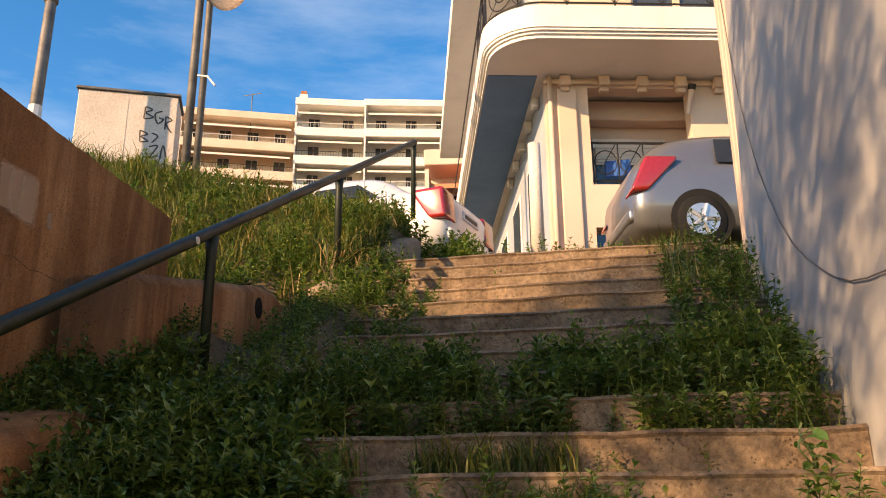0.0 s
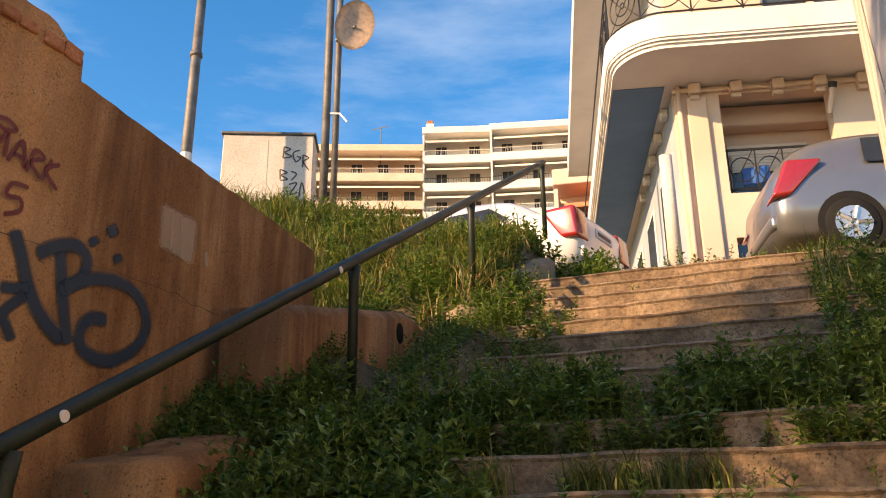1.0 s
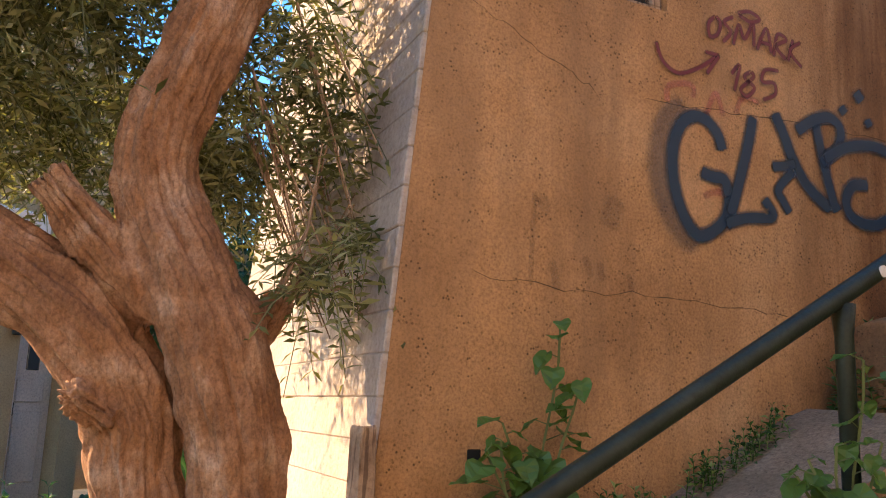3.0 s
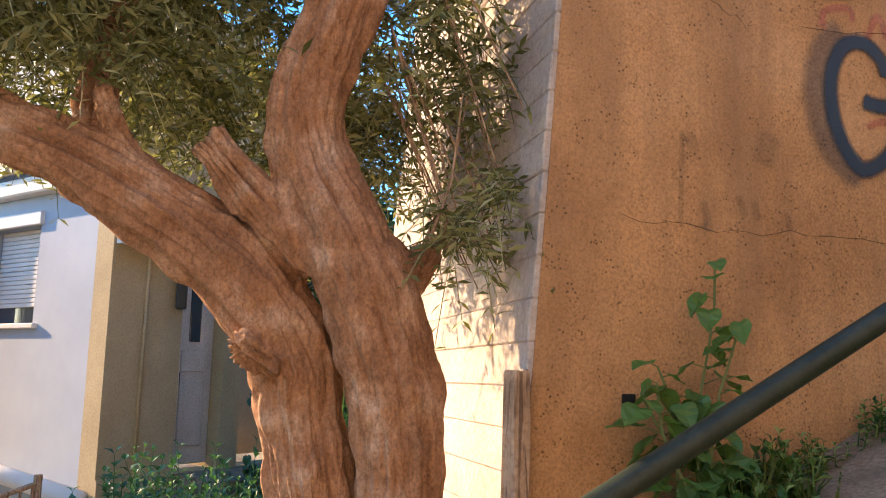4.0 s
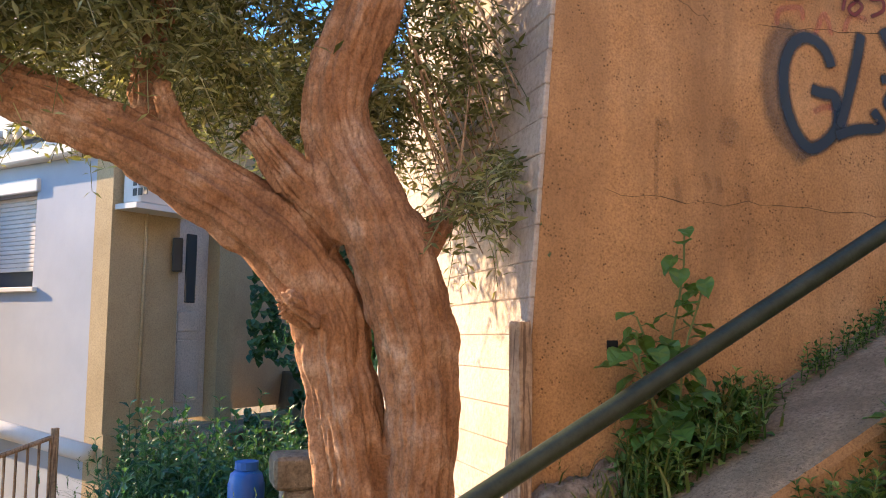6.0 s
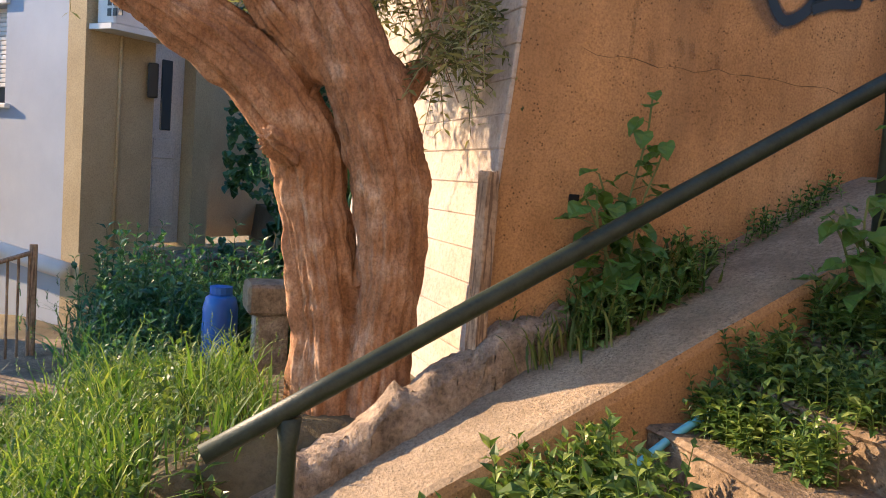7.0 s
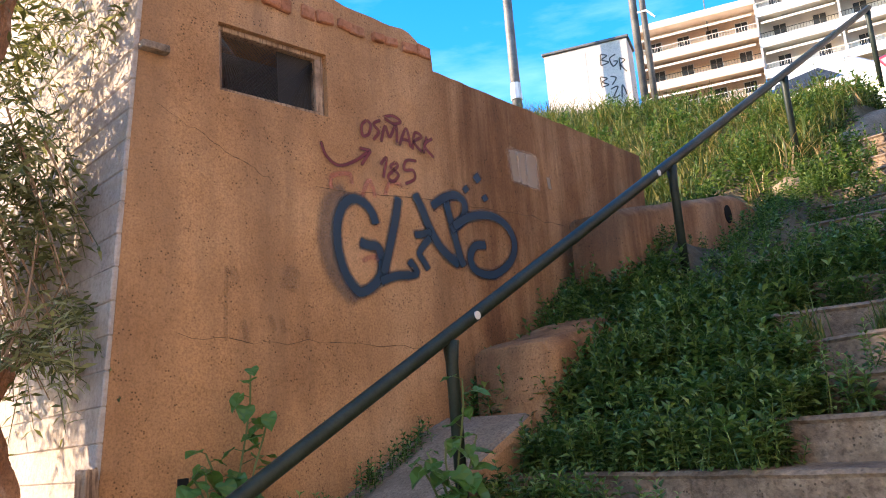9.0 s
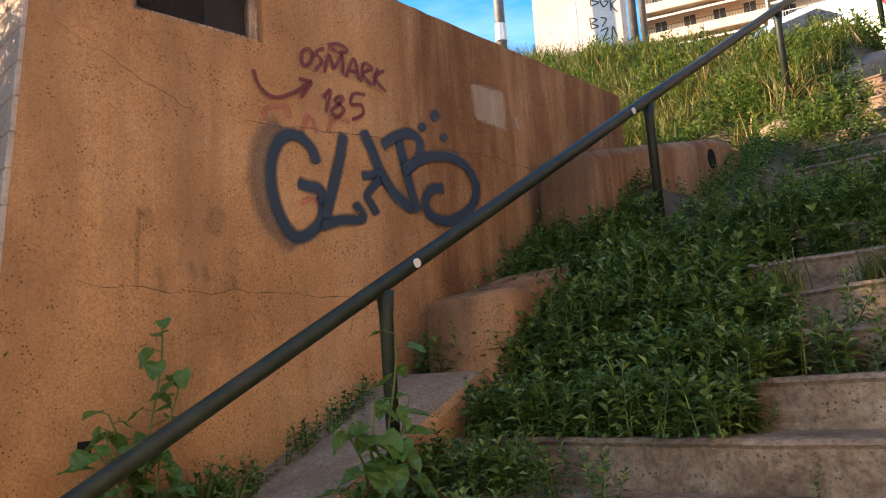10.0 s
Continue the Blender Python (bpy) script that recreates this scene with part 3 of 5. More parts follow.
def heart_arrays(length, width):
    """A rounded, slightly folded leaf with a notch at its stalk."""
    rib = [(0, 0), (0.22, 0), (0.46, 0), (0.72, 0), (1, 0)]
    rim = [(-0.1, 0.2), (0.0, 0.42), (0.22, 0.5), (0.46, 0.44), (0.72, 0.27), (0.9, 0.1)]
    flat = rib + rim + [(x, -y) for x, y in rim]
    v = np.array([(x * length, y * width, (0.22 * abs(y) - 0.14 * x * x + 0.05 * math.sin(9 * x + 5 * y)) * length) for x, y in flat])
    one = [(0, 1, 7, 6, 5), (1, 2, 8, 7), (2, 3, 9, 8), (3, 4, 10, 9)]
    return v, one + [tuple(i + 6 if i > 4 else i for i in q)[::-1] for q in one]


def rot(yaw, pitch, roll=0.0):
    return np.array(Euler((roll, -pitch, yaw)).to_matrix())


class Pile:
    """Gathers many small pieces into one mesh."""

    def __init__(self):
        self.v, self.f, self.n = [], [], 0

    def add(self, v, f):
        self.v.append(v)
        self.f.extend(tuple(i + self.n for i in q) for q in f)
        self.n += len(v)

    def arrays(self):
        return np.concatenate(self.v), self.f

    def mesh(self, name, material, parent=None, label=""):
        me = bpy.data.meshes.new(name)
        v, f = self.arrays()
        me.from_pydata(v.tolist(), [], f)
        me.materials.append(material)
        me.update()
        ob = new(name, me)
        if parent is not None:
            ob.parent = parent
        if label:
            ob["label"] = label
        return ob


def stalk(p, a, b, r0, r1):
    a, b = np.array(a, float), np.array(b, float)
    d = b - a
    u = np.cross(d, (0.3, 0.9, 0.2))
    u /= np.linalg.norm(u) + 1e-9
    w = np.cross(d, u)
    w /= np.linalg.norm(w) + 1e-9
    ring = [u * math.cos(k) + w * math.sin(k) for k in (0, 2.1, 4.2)]
    p.add(np.array([a + q * r0 for q in ring] + [b + q * r1 for q in ring]), [(0, 1, 4, 3), (1, 2, 5, 4), (2, 0, 3, 5)])


def nettle(r, h, leaf, pairs):
    p = Pile()
    lean = np.array((r.uniform(-0.25, 0.25), r.uniform(-0.25, 0.25), 1.0)) * h
    bend = np.array((r.uniform(-0.1, 0.1), r.uniform(-0.1, 0.1), 0)) * h
    at = lambda t: lean * t + bend * t * t
    stalk(p, at(0), at(0.5), 0.004, 0.003)
    stalk(p, at(0.5), at(1), 0.003, 0.0015)
    yaw = r.uniform(0, 6.28)
    for k in range(pairs):
        t = 0.15 + 0.85 * k / (pairs - 1)
        s = leaf * (0.65 + 0.55 * math.sin(math.pi * min(1, t * 0.75 + 0.2))) * r.uniform(0.8, 1.2)
        for side in (0, math.pi):
            v, f = leaf_arrays(s, s * r.uniform(0.42, 0.6))
            m = rot(yaw + side + r.uniform(-0.3, 0.3), lerp(-0.1, 0.75, t) + r.uniform(-0.25, 0.25), r.uniform(-0.4, 0.4))
            p.add(v @ m.T + at(t), f)
        yaw += 1.57 + r.uniform(-0.2, 0.2)
    return p.arrays()


def tuft(r, h, blades, width=0.007, spread=0.12, heads=0):
    p = Pile()
    for k in range(blades):
        a = r.uniform(0, 6.28)
        hh = h * r.uniform(0.55, 1.1)
        out = r.uniform(0.12, 0.7) * hh
        bx, by = r.gauss(0, spread / 2), r.gauss(0, spread / 2)
        d = np.array((math.cos(a), math.sin(a), 0))
        sd = np.array((-d[1], d[0], 0)) * width * r.uniform(0.7, 1.4)
        pts = [np.array((bx, by, 0)) + d * out * t * t + np.array((0, 0, hh * (t - 0.28 * t ** 3))) for t in (0, 0.35, 0.7, 1)]
        w = (0.8, 1.0, 0.7, 0.08)
        v = np.array([q for pt, ww in zip(pts, w) for q in (pt - sd * ww, pt + sd * ww)])
        p.add(v, [(0, 1, 3, 2), (2, 3, 5, 4), (4, 5, 7, 6)])
        if k < heads:
            for j in range(7):
                lv, lf = leaf_arrays(0.02, 0.008)
                p.add(lv @ rot(r.uniform(0, 6.28), 1.0).T + pts[3] - d * 0.0 + np.array((0, 0, 0.009 * j - 0.02)), lf)
    return p.arrays()


def scatter(variants, spots, r):
    """spots: rows of x, y, z, scale. Returns a Pile of turned copies."""
    p = Pile()
    for x, y, z, s in spots:
        v, f = variants[r.randrange(len(variants))]
        m = rot(r.uniform(0, 6.28), r.gauss(0, 0.12), r.gauss(0, 0.12)) * s
        p.add(v @ m.T + np.array((x, y, z)), f)
    return p


def olive_spray(r, length, n, hang):
    """A thin twig with paired narrow leaves."""
    p = Pile()
    a = r.uniform(0, 6.28)
    d0 = np.array((math.cos(a), math.sin(a), r.uniform(-0.2, 0.5)))
    pts = [d0 * length * t + np.array((0, 0, -hang * length * t * t)) for t in (0, 0.33, 0.66, 1)]
    for q0, q1 in zip(pts, pts[1:]):
        stalk(p, q0, q1, 0.0025, 0.0018)
    for k in range(n):
        t = k / (n - 1)
        i = min(2, int(t * 3))
        c = pts[i] + (pts[i + 1] - pts[i]) * (t * 3 - i)
        for side in (0, math.pi):
            v, f = leaf_arrays(r.uniform(0.05, 0.078), r.uniform(0.014, 0.02), 0.1, 0.1)
            p.add(v @ rot(a + 1.2 * (1 if side else -1) + r.uniform(-0.5, 0.5), r.uniform(-0.9, 0.6), r.uniform(-1, 1)).T + c, f)
    return p.arrays()


rt = random.Random(21)
sprays = [olive_spray(rt, rt.uniform(0.22, 0.4), 9, rt.uniform(0.5, 1.6)) for _ in range(14)]


def crown_spots(n, centre, size, gap=0.0):
    out = []
    while len(out) < n:
        q = [rt.uniform(-1, 1) for _ in range(3)]
        if sum(c * c for c in q) > 1:
            continue
        p = [c + s * v for c, s, v in zip(centre, size, q)]
        if noise.noise((p[0] * 2.2, p[1] * 2.2, p[2] * 2.2 + 5)) < gap:
            continue
        out.append((*[a - b for a, b in zip(p, TREE)], rt.uniform(0.8, 1.25)))
    return out


spots = crown_spots(105, (-3.92, 0.95, 2.75), (0.3, 0.34, 0.62), -0.12)
spots += crown_spots(38, (-3.8, 1.08, 2.25), (0.2, 0.2, 0.25), -0.05)
spots += crown_spots(560, (-4.25, -0.2, 3.4), (0.7, 1.1, 0.5), -0.15)
spots += crown_spots(470, (-4.4, -0.8, 3.5), (0.6, 1.0, 0.5), -0.15)
spots += crown_spots(330, (-3.85, -0.6, 2.98), (0.25, 0.85, 0.38), -0.2)
spots += crown_spots(260, (-4.9, 0.5, 2.95), (0.35, 0.6, 0.45), -0.2)
spots += crown_spots(120, (-4.8, 0.8, 2.85), (0.45, 0.25, 0.6), -0.25)
spots += crown_spots(500, (-4.3, 0.4, 4.1), (1.2, 1.7, 0.7), -0.1)
spots += crown_spots(2300, (-4.2, 0.1, 6.2), (1.5, 1.9, 1.8), -0.12)
spots += crown_spots(420, (-5.1, -0.2, 3.15), (0.4, 1.3, 0.6), -0.2)
scatter(sprays, spots, rt).mesh("crown", M_OLIVE, tree)
# hanging twigs beside the wall corner
for k in range(16):
    y0, z0 = rt.uniform(0.72, 1.15), rt.uniform(2.6, 3.3)
    p0 = Vector((-3.9 + rt.uniform(-0.2, 0.15), y0, z0)) - TREE
    pts = [p0 + Vector((0.02 * j, 0.035 * j * (1 if k % 3 else 1.6), -0.13 * j)) for j in range(7)]
    part("twig", tube(pts, [0.006 - 0.0006 * j for j in range(7)], 5), M_WOOD, tree)
for k in range(9):
    a = Vector((-0.05, 0.3, 1.93)) + Vector((rt.uniform(-0.05, 0.05), 0, 0))
    b = a + Vector((rt.uniform(-0.15, 0.1), rt.uniform(0.1, 0.42), rt.uniform(0.12, 0.7)))
    part("twig", tube([a, (a + b) / 2 + Vector((0, 0.03, -0.03)), b], [0.008, 0.006, 0.003], 5), M_WOOD, tree)

# ---- weeds and grass ----
rw = random.Random(8)
NETTLES = [nettle(rw, rw.uniform(0.18, 0.32), rw.uniform(0.055, 0.075), rw.randint(6, 8)) for _ in range(12)]
LOW = [nettle(rw, rw.uniform(0.09, 0.16), rw.uniform(0.035, 0.05), 5) for _ in range(8)]
TALL = [nettle(rw, rw.uniform(0.5, 0.75), rw.uniform(0.05, 0.07), 12) for _ in range(6)]
TUFTS = [tuft(rw, rw.uniform(0.28, 0.42), 16, 0.006, 0.12, 3) for _ in range(8)]
LONG = [tuft(rw, rw.uniform(0.5, 0.7), 12, 0.007, 0.14, 6) for _ in range(8)]


def surface_z(x, y):
    """Top of what plants root in: steps, ramp or soil."""
    if STAIR_L < x < STAIR_R and y < STAIR_TOP_Y + 0.6:
        i = math.floor((y - STEP_Y0) / STEP_GO)
        if i <= STEP_N - 3:
            return max(nosing(STEP_Y0 + STEP_GO * i), ground_z(x, y))
    if WX < x <= STAIR_L and y < 3.3:
        return ramp_z(y)
    return ground_z(x, y)


def patch(n, x0, x1, y0, y1, scale=(0.8, 1.2), clump=None, sink=0.01):
    out = []
    tries = 0
    while len(out) < n and tries < n * 30:
        tries += 1
        x, y = rw.uniform(x0, x1), rw.uniform(y0, y1)
        if clump is not None and noise.noise((x * 2.3, y * 2.3, 11.0)) < clump:
            continue
        out.append((x, y, surface_z(x, y) - sink, rw.uniform(*scale)))
    return out


def weeds(name, label, spots, variants, material, category="weeds"):
    ob = scatter(variants, spots, rw).mesh(name, material)
    return tagged(ob, label, category, kind="stuff")


# between the rail and the wall, above the ramp's nose
weeds("nettles", "dense dark green nettles below the ochre wall", patch(380, -3.42, -2.62, 3.7, 4.6, (0.55, 0.9)) + patch(300, -3.42, -2.6, 3.3, 3.75, (0.7, 1.1), -0.1) + patch(240, -3.42, -2.6, 4.25, 4.75, (0.4, 0.65), -0.1) + patch(130, -2.88, -2.5, 4.8, 6.2, (0.25, 0.45)), NETTLES, M_LEAF)
weeds("nettles", "leafy green weeds spilling over the steps by the rail", patch(760, -2.74, -1.45, 2.9, 3.6, (0.55, 1.0)) + patch(380, -2.74, -2.05, 3.5, 4.3, (0.6, 1.0)) + patch(520, -2.52, -1.8, 3.0, 4.6, (0.55, 1.05), -0.08) + patch(620, -2.62, -1.72, 4.3, 6.5, (0.32, 0.62)) + patch(200, -2.9, -2.4, 6.3, 7.6, (0.5, 0.9)) + patch(200, -2.5, -1.6, 3.15, 3.85, (0.7, 1.1)) + patch(90, -2.5, -2.1, 6.2, 7.4, (0.6, 1.0)), NETTLES, M_LEAF)
weeds("nettles", "low green weeds covering two middle steps", patch(1100, -2.0, 0.3, 4.36, 5.12, (0.6, 0.95), -0.3) + patch(260, -1.7, 0.3, 3.3, 3.62, (0.5, 0.9), -0.1), NETTLES + LOW, M_LEAF)
weeds("bush", "bright green leafy bush on the lower steps", patch(620, -2.7, -1.95, 0.3, 1.3, (0.75, 1.25)) + patch(170, -2.75, -2.1, -0.6, 0.4, (0.8, 1.2)), NETTLES, M_LEAF, "bush")
weeds("nettles", "green weeds growing along the ramp's foot", patch(460, -2.74, -2.1, 1.7, 2.75, (0.5, 0.95)) + patch(60, -2.1, -1.75, 1.9, 2.7, (0.5, 0.8)), NETTLES, M_LEAF)
weeds("weeds", "low weeds at the foot of the ochre wall", patch(150, -3.42, -3.12, 1.5, 2.1, (0.9, 1.7)) + patch(60, -3.43, -3.3, 2.1, 3.0, (0.6, 1.0)), LOW, M_LEAF_BIG)
weeds("grass", "thin grass at the foot of the ochre wall", patch(26, -3.42, -3.15, 1.35, 2.05, (0.6, 1.0)), TUFTS, M_GRASS)
weeds("weeds", "tall weeds and grass against the pale wall", patch(34, 0.1, 0.38, 4.2, 7.2, (0.4, 0.85)), TALL, M_LEAF)
weeds("grass", "tall grass against the pale wall", patch(44, -0.15, 0.38, 4.4, 7.4, (0.35, 0.65)), LONG, M_GRASS)
weeds("nettles", "green weeds on the edge of the steps", patch(170, -0.15, 0.38, 4.3, 6.8, (0.6, 1.0)), NETTLES, M_LEAF)
weeds("weeds", "low weeds along the top of the stairs", patch(260, -2.3, 0.9, 7.45, 9.4, (0.7, 1.2), -0.1), LOW, M_LEAF)
weeds("grass", "sunlit grass along the top of the stairs", patch(90, -0.3, 1.0, 7.4, 9.2, (0.3, 0.6)), TUFTS, M_GRASS)
weeds("grass", "tall yellow-green grass on the bank", patch(560, -8.2, -3.38, 5.65, 6.8, (0.5, 0.85)) + patch(1700, -8.2, -2.62, 6.8, 9.4, (0.4, 0.8)), LONG + TUFTS, M_GRASS)
weeds("weeds", "leafy weeds among the bank grass", patch(220, -3.42, -2.9, 4.9, 6.9, (0.6, 1.0)) + patch(420, -6.5, -2.55, 6.4, 9.4, (0.8, 1.3), 0.0), NETTLES, M_LEAF)
weeds("weeds", "dark weeds on the bank by the rail", patch(260, -3.4, -2.5, 6.9, 8.6, (0.7, 1.1), -0.1), NETTLES, M_LEAF)
weeds("grass", "tall bright green grass round the olive tree", patch(520, -6.3, -3.5, -1.9, -0.25, (0.7, 1.1)) + patch(170, -6.3, -3.5, -0.25, 0.35, (0.45, 0.75)) + patch(60, -3.45, -3.1, -1.6, -0.2, (0.5, 0.8)), LONG + TUFTS, M_GARDEN)
weeds("weeds", "leafy weeds among the garden grass", patch(240, -6.3, -3.3, -1.9, 0.1, (0.8, 1.3)), NETTLES, M_LEAF)
weeds("shrubs", "dark green shrubs below the house", patch(1100, -9.0, -7.2, -0.6, 1.7, (1.1, 2.0)) + patch(120, -7.3, -6.3, -0.6, 0.12, (0.8, 1.3)), TALL + NETTLES + LONG, M_SHRUB, "shrubs")
for (x0, x1, y0, y1, n) in ((-1.35, -0.75, 4.05, 4.17, 26), (-1.0, -0.6, 3.72, 3.85, 22), (-1.8, -1.6, 3.95, 4.15, 8)):
    weeds("grass_tuft", "small grass tuft growing on a step", patch(n, x0, x1, y0, y1, (0.4, 0.7)), TUFTS, M_GRASS, "grass tuft")
weeds("weeds", "tiny weeds along the backs of the steps", [(x, STEP_Y0 + STEP_GO * i - 0.03, nosing(STEP_Y0 + STEP_GO * (i - 1)) - 0.005, rw.uniform(0.35, 0.8)) for i in range(12, 28) for x in [rw.uniform(-1.9, 0.2) for _ in range(7)]], LOW, M_LEAF)
weeds("dry_grass", "dry straw-coloured stalks in the bank grass", patch(26, -4.5, -2.6, 6.2, 9.2, (0.45, 0.8)) + patch(4, -2.7, -2.5, 6.6, 6.9, (0.7, 0.9)), LONG, M_DRY, "dry grass")
weeds("dry_grass", "fallen dry straw on the lower steps", patch(22, -2.32, -2.08, 1.34, 1.54, (0.2, 0.35), None, 0.0), TUFTS, M_DRY, "dry grass")
weeds("nettles", "green weeds in front of the white car", patch(150, -3.4, -1.9, 8.9, 9.7, (0.9, 1.5)), NETTLES, M_LEAF)

# ---- pale wall on the other side of the steps ----
bm = extrude_poly([(-4.5, -3.2), (6.45, 2.6), (5.85, 6.4), (-4.5, 6.4)], lambda y, z: (STAIR_R, y, z), (0.35, 0, 0))
bmesh.ops.subdivide_edges(bm, edges=bm.edges[:], cuts=3)
right = tagged(part("wall_pale", bm, M_PALE), "pale grey-white rendered house wall with peeling paint", "wall", kind="structure")
part("cable", tube(spline([(STAIR_R - 0.012, 6.3, 6.3), (STAIR_R - 0.012, 5.9, 4.4), (STAIR_R - 0.012, 5.2, 3.3), (STAIR_R - 0.012, 4.3, 2.75), (STAIR_R - 0.012, 3.6, 2.6)], 4), 0.0035, 6), M_POLE, right, "", True)
# slatted metal fence beyond it
fence = thing("fence", (0.62, 7.4, 3.4), "cream corrugated metal fence panel", "fence")
for i in range(7):
    y = 6.55 + 0.16 * i
    part("slat", box((0.62 - 0.62, y - 7.4, 0), (0.65 - 0.62, y + 0.145 - 7.4, 3.6 + 0.02 * i), 0.012, 1), M_CREAM, fence)

# ---- low masonry beside the steps ----
bm = bmesh.new()
rings = []
for k in range(31):
    y = 0.34 + 1.18 * k / 30
    z = ramp_z(y)
    h = 0.14 + 0.08 * smooth01(0.5, 1.2, y) + 0.045 * noise.noise((y * 6, 1, 3)) + 0.03 * noise.noise((y * 15, 1, 3)) - 0.06 * smooth01(1.2, 1.5, y)
    x = lerp(-3.18, -3.27, k / 30)
    j = lambda a: 0.03 * noise.noise((y * 11, a * 3.7, 6))
    rings.append([bm.verts.new(p) for p in ((x, y, z - 0.1), (x - 0.01 + j(1), y, z + 0.3 * h), (x - 0.03 + j(2), y, z + 0.75 * h), (x - 0.08 + j(3), y, z + h + j(6)), (x - 0.17, y, z + h + j(4)), (x - 0.27 + j(5), y, z + 0.7 * h), (x - 0.3, y, z - 0.3))])
for a, b in zip(rings, rings[1:]):
    for q in range(6):
        bm.faces.new((a[q], a[q + 1], b[q + 1], b[q]))
bm.faces.new(rings[0])
bm.faces.new(rings[-1][::-1])
bmesh.ops.subdivide_edges(bm, edges=bm.edges[:], cuts=3)
for v in bm.verts:
    v.co += Vector((0.5, 0, 1)) * 0.02 * noise.noise(v.co * 16) + Vector((1, 0, 0)) * 0.018 * noise.noise(v.co * 45) + Vector((0.6, 0, 0.8)) * 0.014 * noise.noise(v.co * 85)
bmesh.ops.recalc_face_normals(bm, faces=bm.faces)
tagged(part("rubble_kerb", bm, M_RUBBLE, None, "", True), "crumbling rubble and mortar kerb beside the ramp", "kerb", kind="structure")


def curb_block(y0, y1, z0, z1, x0, x1, drop):
    bm = bmesh.new()
    rings = []
    n = 18
    for k in range(n + 1):
        y = lerp(y0, y1, k / n)
        e = max(0, (k - n * 0.72) / (n * 0.28))
        z = lerp(z0, z1, k / n) - drop * (1 - math.sqrt(max(0, 1 - e * e))) + 0.01 * noise.noise((y * 4, z0, 1))
        rings.append([bm.verts.new(p) for p in ((x0, y, z - 0.7), (x0, y, z), (x0 + 0.05, y, z + 0.02), (x1 - 0.06, y, z + 0.01), (x1, y, z - 0.05), (x1, y, z - 0.7))])
    for a, b in zip(rings, rings[1:]):
        for q in range(5):
            bm.faces.new((a[q], a[q + 1], b[q + 1], b[q]))
    bm.faces.new(rings[0])
    bm.faces.new(rings[-1][::-1])
    bmesh.ops.recalc_face_normals(bm, faces=bm.faces)
    return bm


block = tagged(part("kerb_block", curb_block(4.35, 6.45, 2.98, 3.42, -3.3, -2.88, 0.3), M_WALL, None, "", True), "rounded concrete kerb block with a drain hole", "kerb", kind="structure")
# black disc on the face stands in for the shade inside the drain
bm = tube([(-2.9, 5.84, 3.14), (-2.874, 5.84, 3.14)], 0.055, 16)
for v in bm.verts:
    v.co.z = 3.14 + (v.co.z - 3.14) * 1.35
part("drain_shade_disc", bm, M_TYRE, block, "black disc for the shaded drain hole")
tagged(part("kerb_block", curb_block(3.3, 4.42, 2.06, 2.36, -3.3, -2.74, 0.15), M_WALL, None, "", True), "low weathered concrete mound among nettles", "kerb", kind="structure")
bm = curb_block(6.2, 8.9, nosing(6.2) + 0.12, 4.62, -2.66, -2.42, 0.05)
tagged(part("kerb_side", bm, M_RAMP, None, "", True), "sloping concrete kerb along the upper steps", "kerb", kind="structure")

# ---- window in the ochre wall ----
win = thing("window_1", (WX - 0.1, 2.116, 3.4), "small dark window with wooden frame and torn wire mesh", "window", kind="structure")
o = Vector((WX - 0.1, 2.116, 3.4))
for lo, hi in (((-0.09, 1.782, 3.402), (-0.03, 2.45, 3.43)), ((-0.09, 1.782, 3.745), (-0.03, 2.45, 3.773)), ((-0.09, 1.782, 3.43), (-0.03, 1.815, 3.745)), ((-0.09, 2.395, 3.43), (-0.03, 2.45, 3.745))):
    part("window_frame", box(Vector((WX + lo[0], lo[1], lo[2])) - o, Vector((WX + hi[0], hi[1], hi[2])) - o, 0.004, 1), M_WOOD, win)
bm = bmesh.new()
for i in range(26):
    y = 1.82 + 0.024 * i
    for s in (-1, 1):
        a = Vector((WX - 0.055, y, 3.43)) - o
        b = Vector((WX - 0.055, min(2.39, max(1.82, y + s * 0.3)), 3.43 + 0.3)) - o
        add_tube(bm, [a, b], 0.0016, 3, False)
part("wire_mesh", bm, M_IRON, win)
# matte dark brown sheet across the right part of the opening
part("pane", box(Vector((WX - 0.075, 2.17, 3.43)) - o, Vector((WX - 0.07, 2.39, 3.745)) - o), M_BROWN_PANE, win)

# broken brick course on the wall's top
bricks = thing("brick_course", (WX - 0.15, 2.6, 4.05), "broken red bricks on top of the ochre wall", "bricks", kind="structure")
rb = random.Random(5)
for i in range(11):
    y = 1.95 + 0.125 * i + rb.uniform(-0.02, 0.02)
    ln = rb.uniform(0.09, 0.12)
    b = part("brick", box((-0.14, -ln / 2, -0.03), (0.165 + rb.uniform(0, 0.015), ln / 2, 0.035 + rb.uniform(-0.01, 0.02)), 0.008, 1), M_BRICK, bricks)
    b.location = (0, y - 2.6, -0.05 - 0.02 * rb.random())
    b.rotation_euler = (rb.uniform(-0.12, 0.12), rb.uniform(-0.05, 0.05), rb.uniform(-0.08, 0.08))

# mortar ledge stone and holes in the wall
# black plug stands in for the shade inside the weep hole
tagged(part("weep_shade_plug", box((WX - 0.02, 1.545, 1.47), (WX + 0.003, 1.6, 1.53), 0.004, 1), M_TYRE), "small black plug for a shaded weep hole in the wall", "hole", kind="structure")
tagged(part("ledge_stone", box((WX - 0.02, 1.36, 3.5), (WX + 0.05, 1.5, 3.54), 0.012, 2), M_RUBBLE), "broken mortar lump on the wall", "stone", kind="structure")
rc = random.Random(12)
cr = bmesh.new()
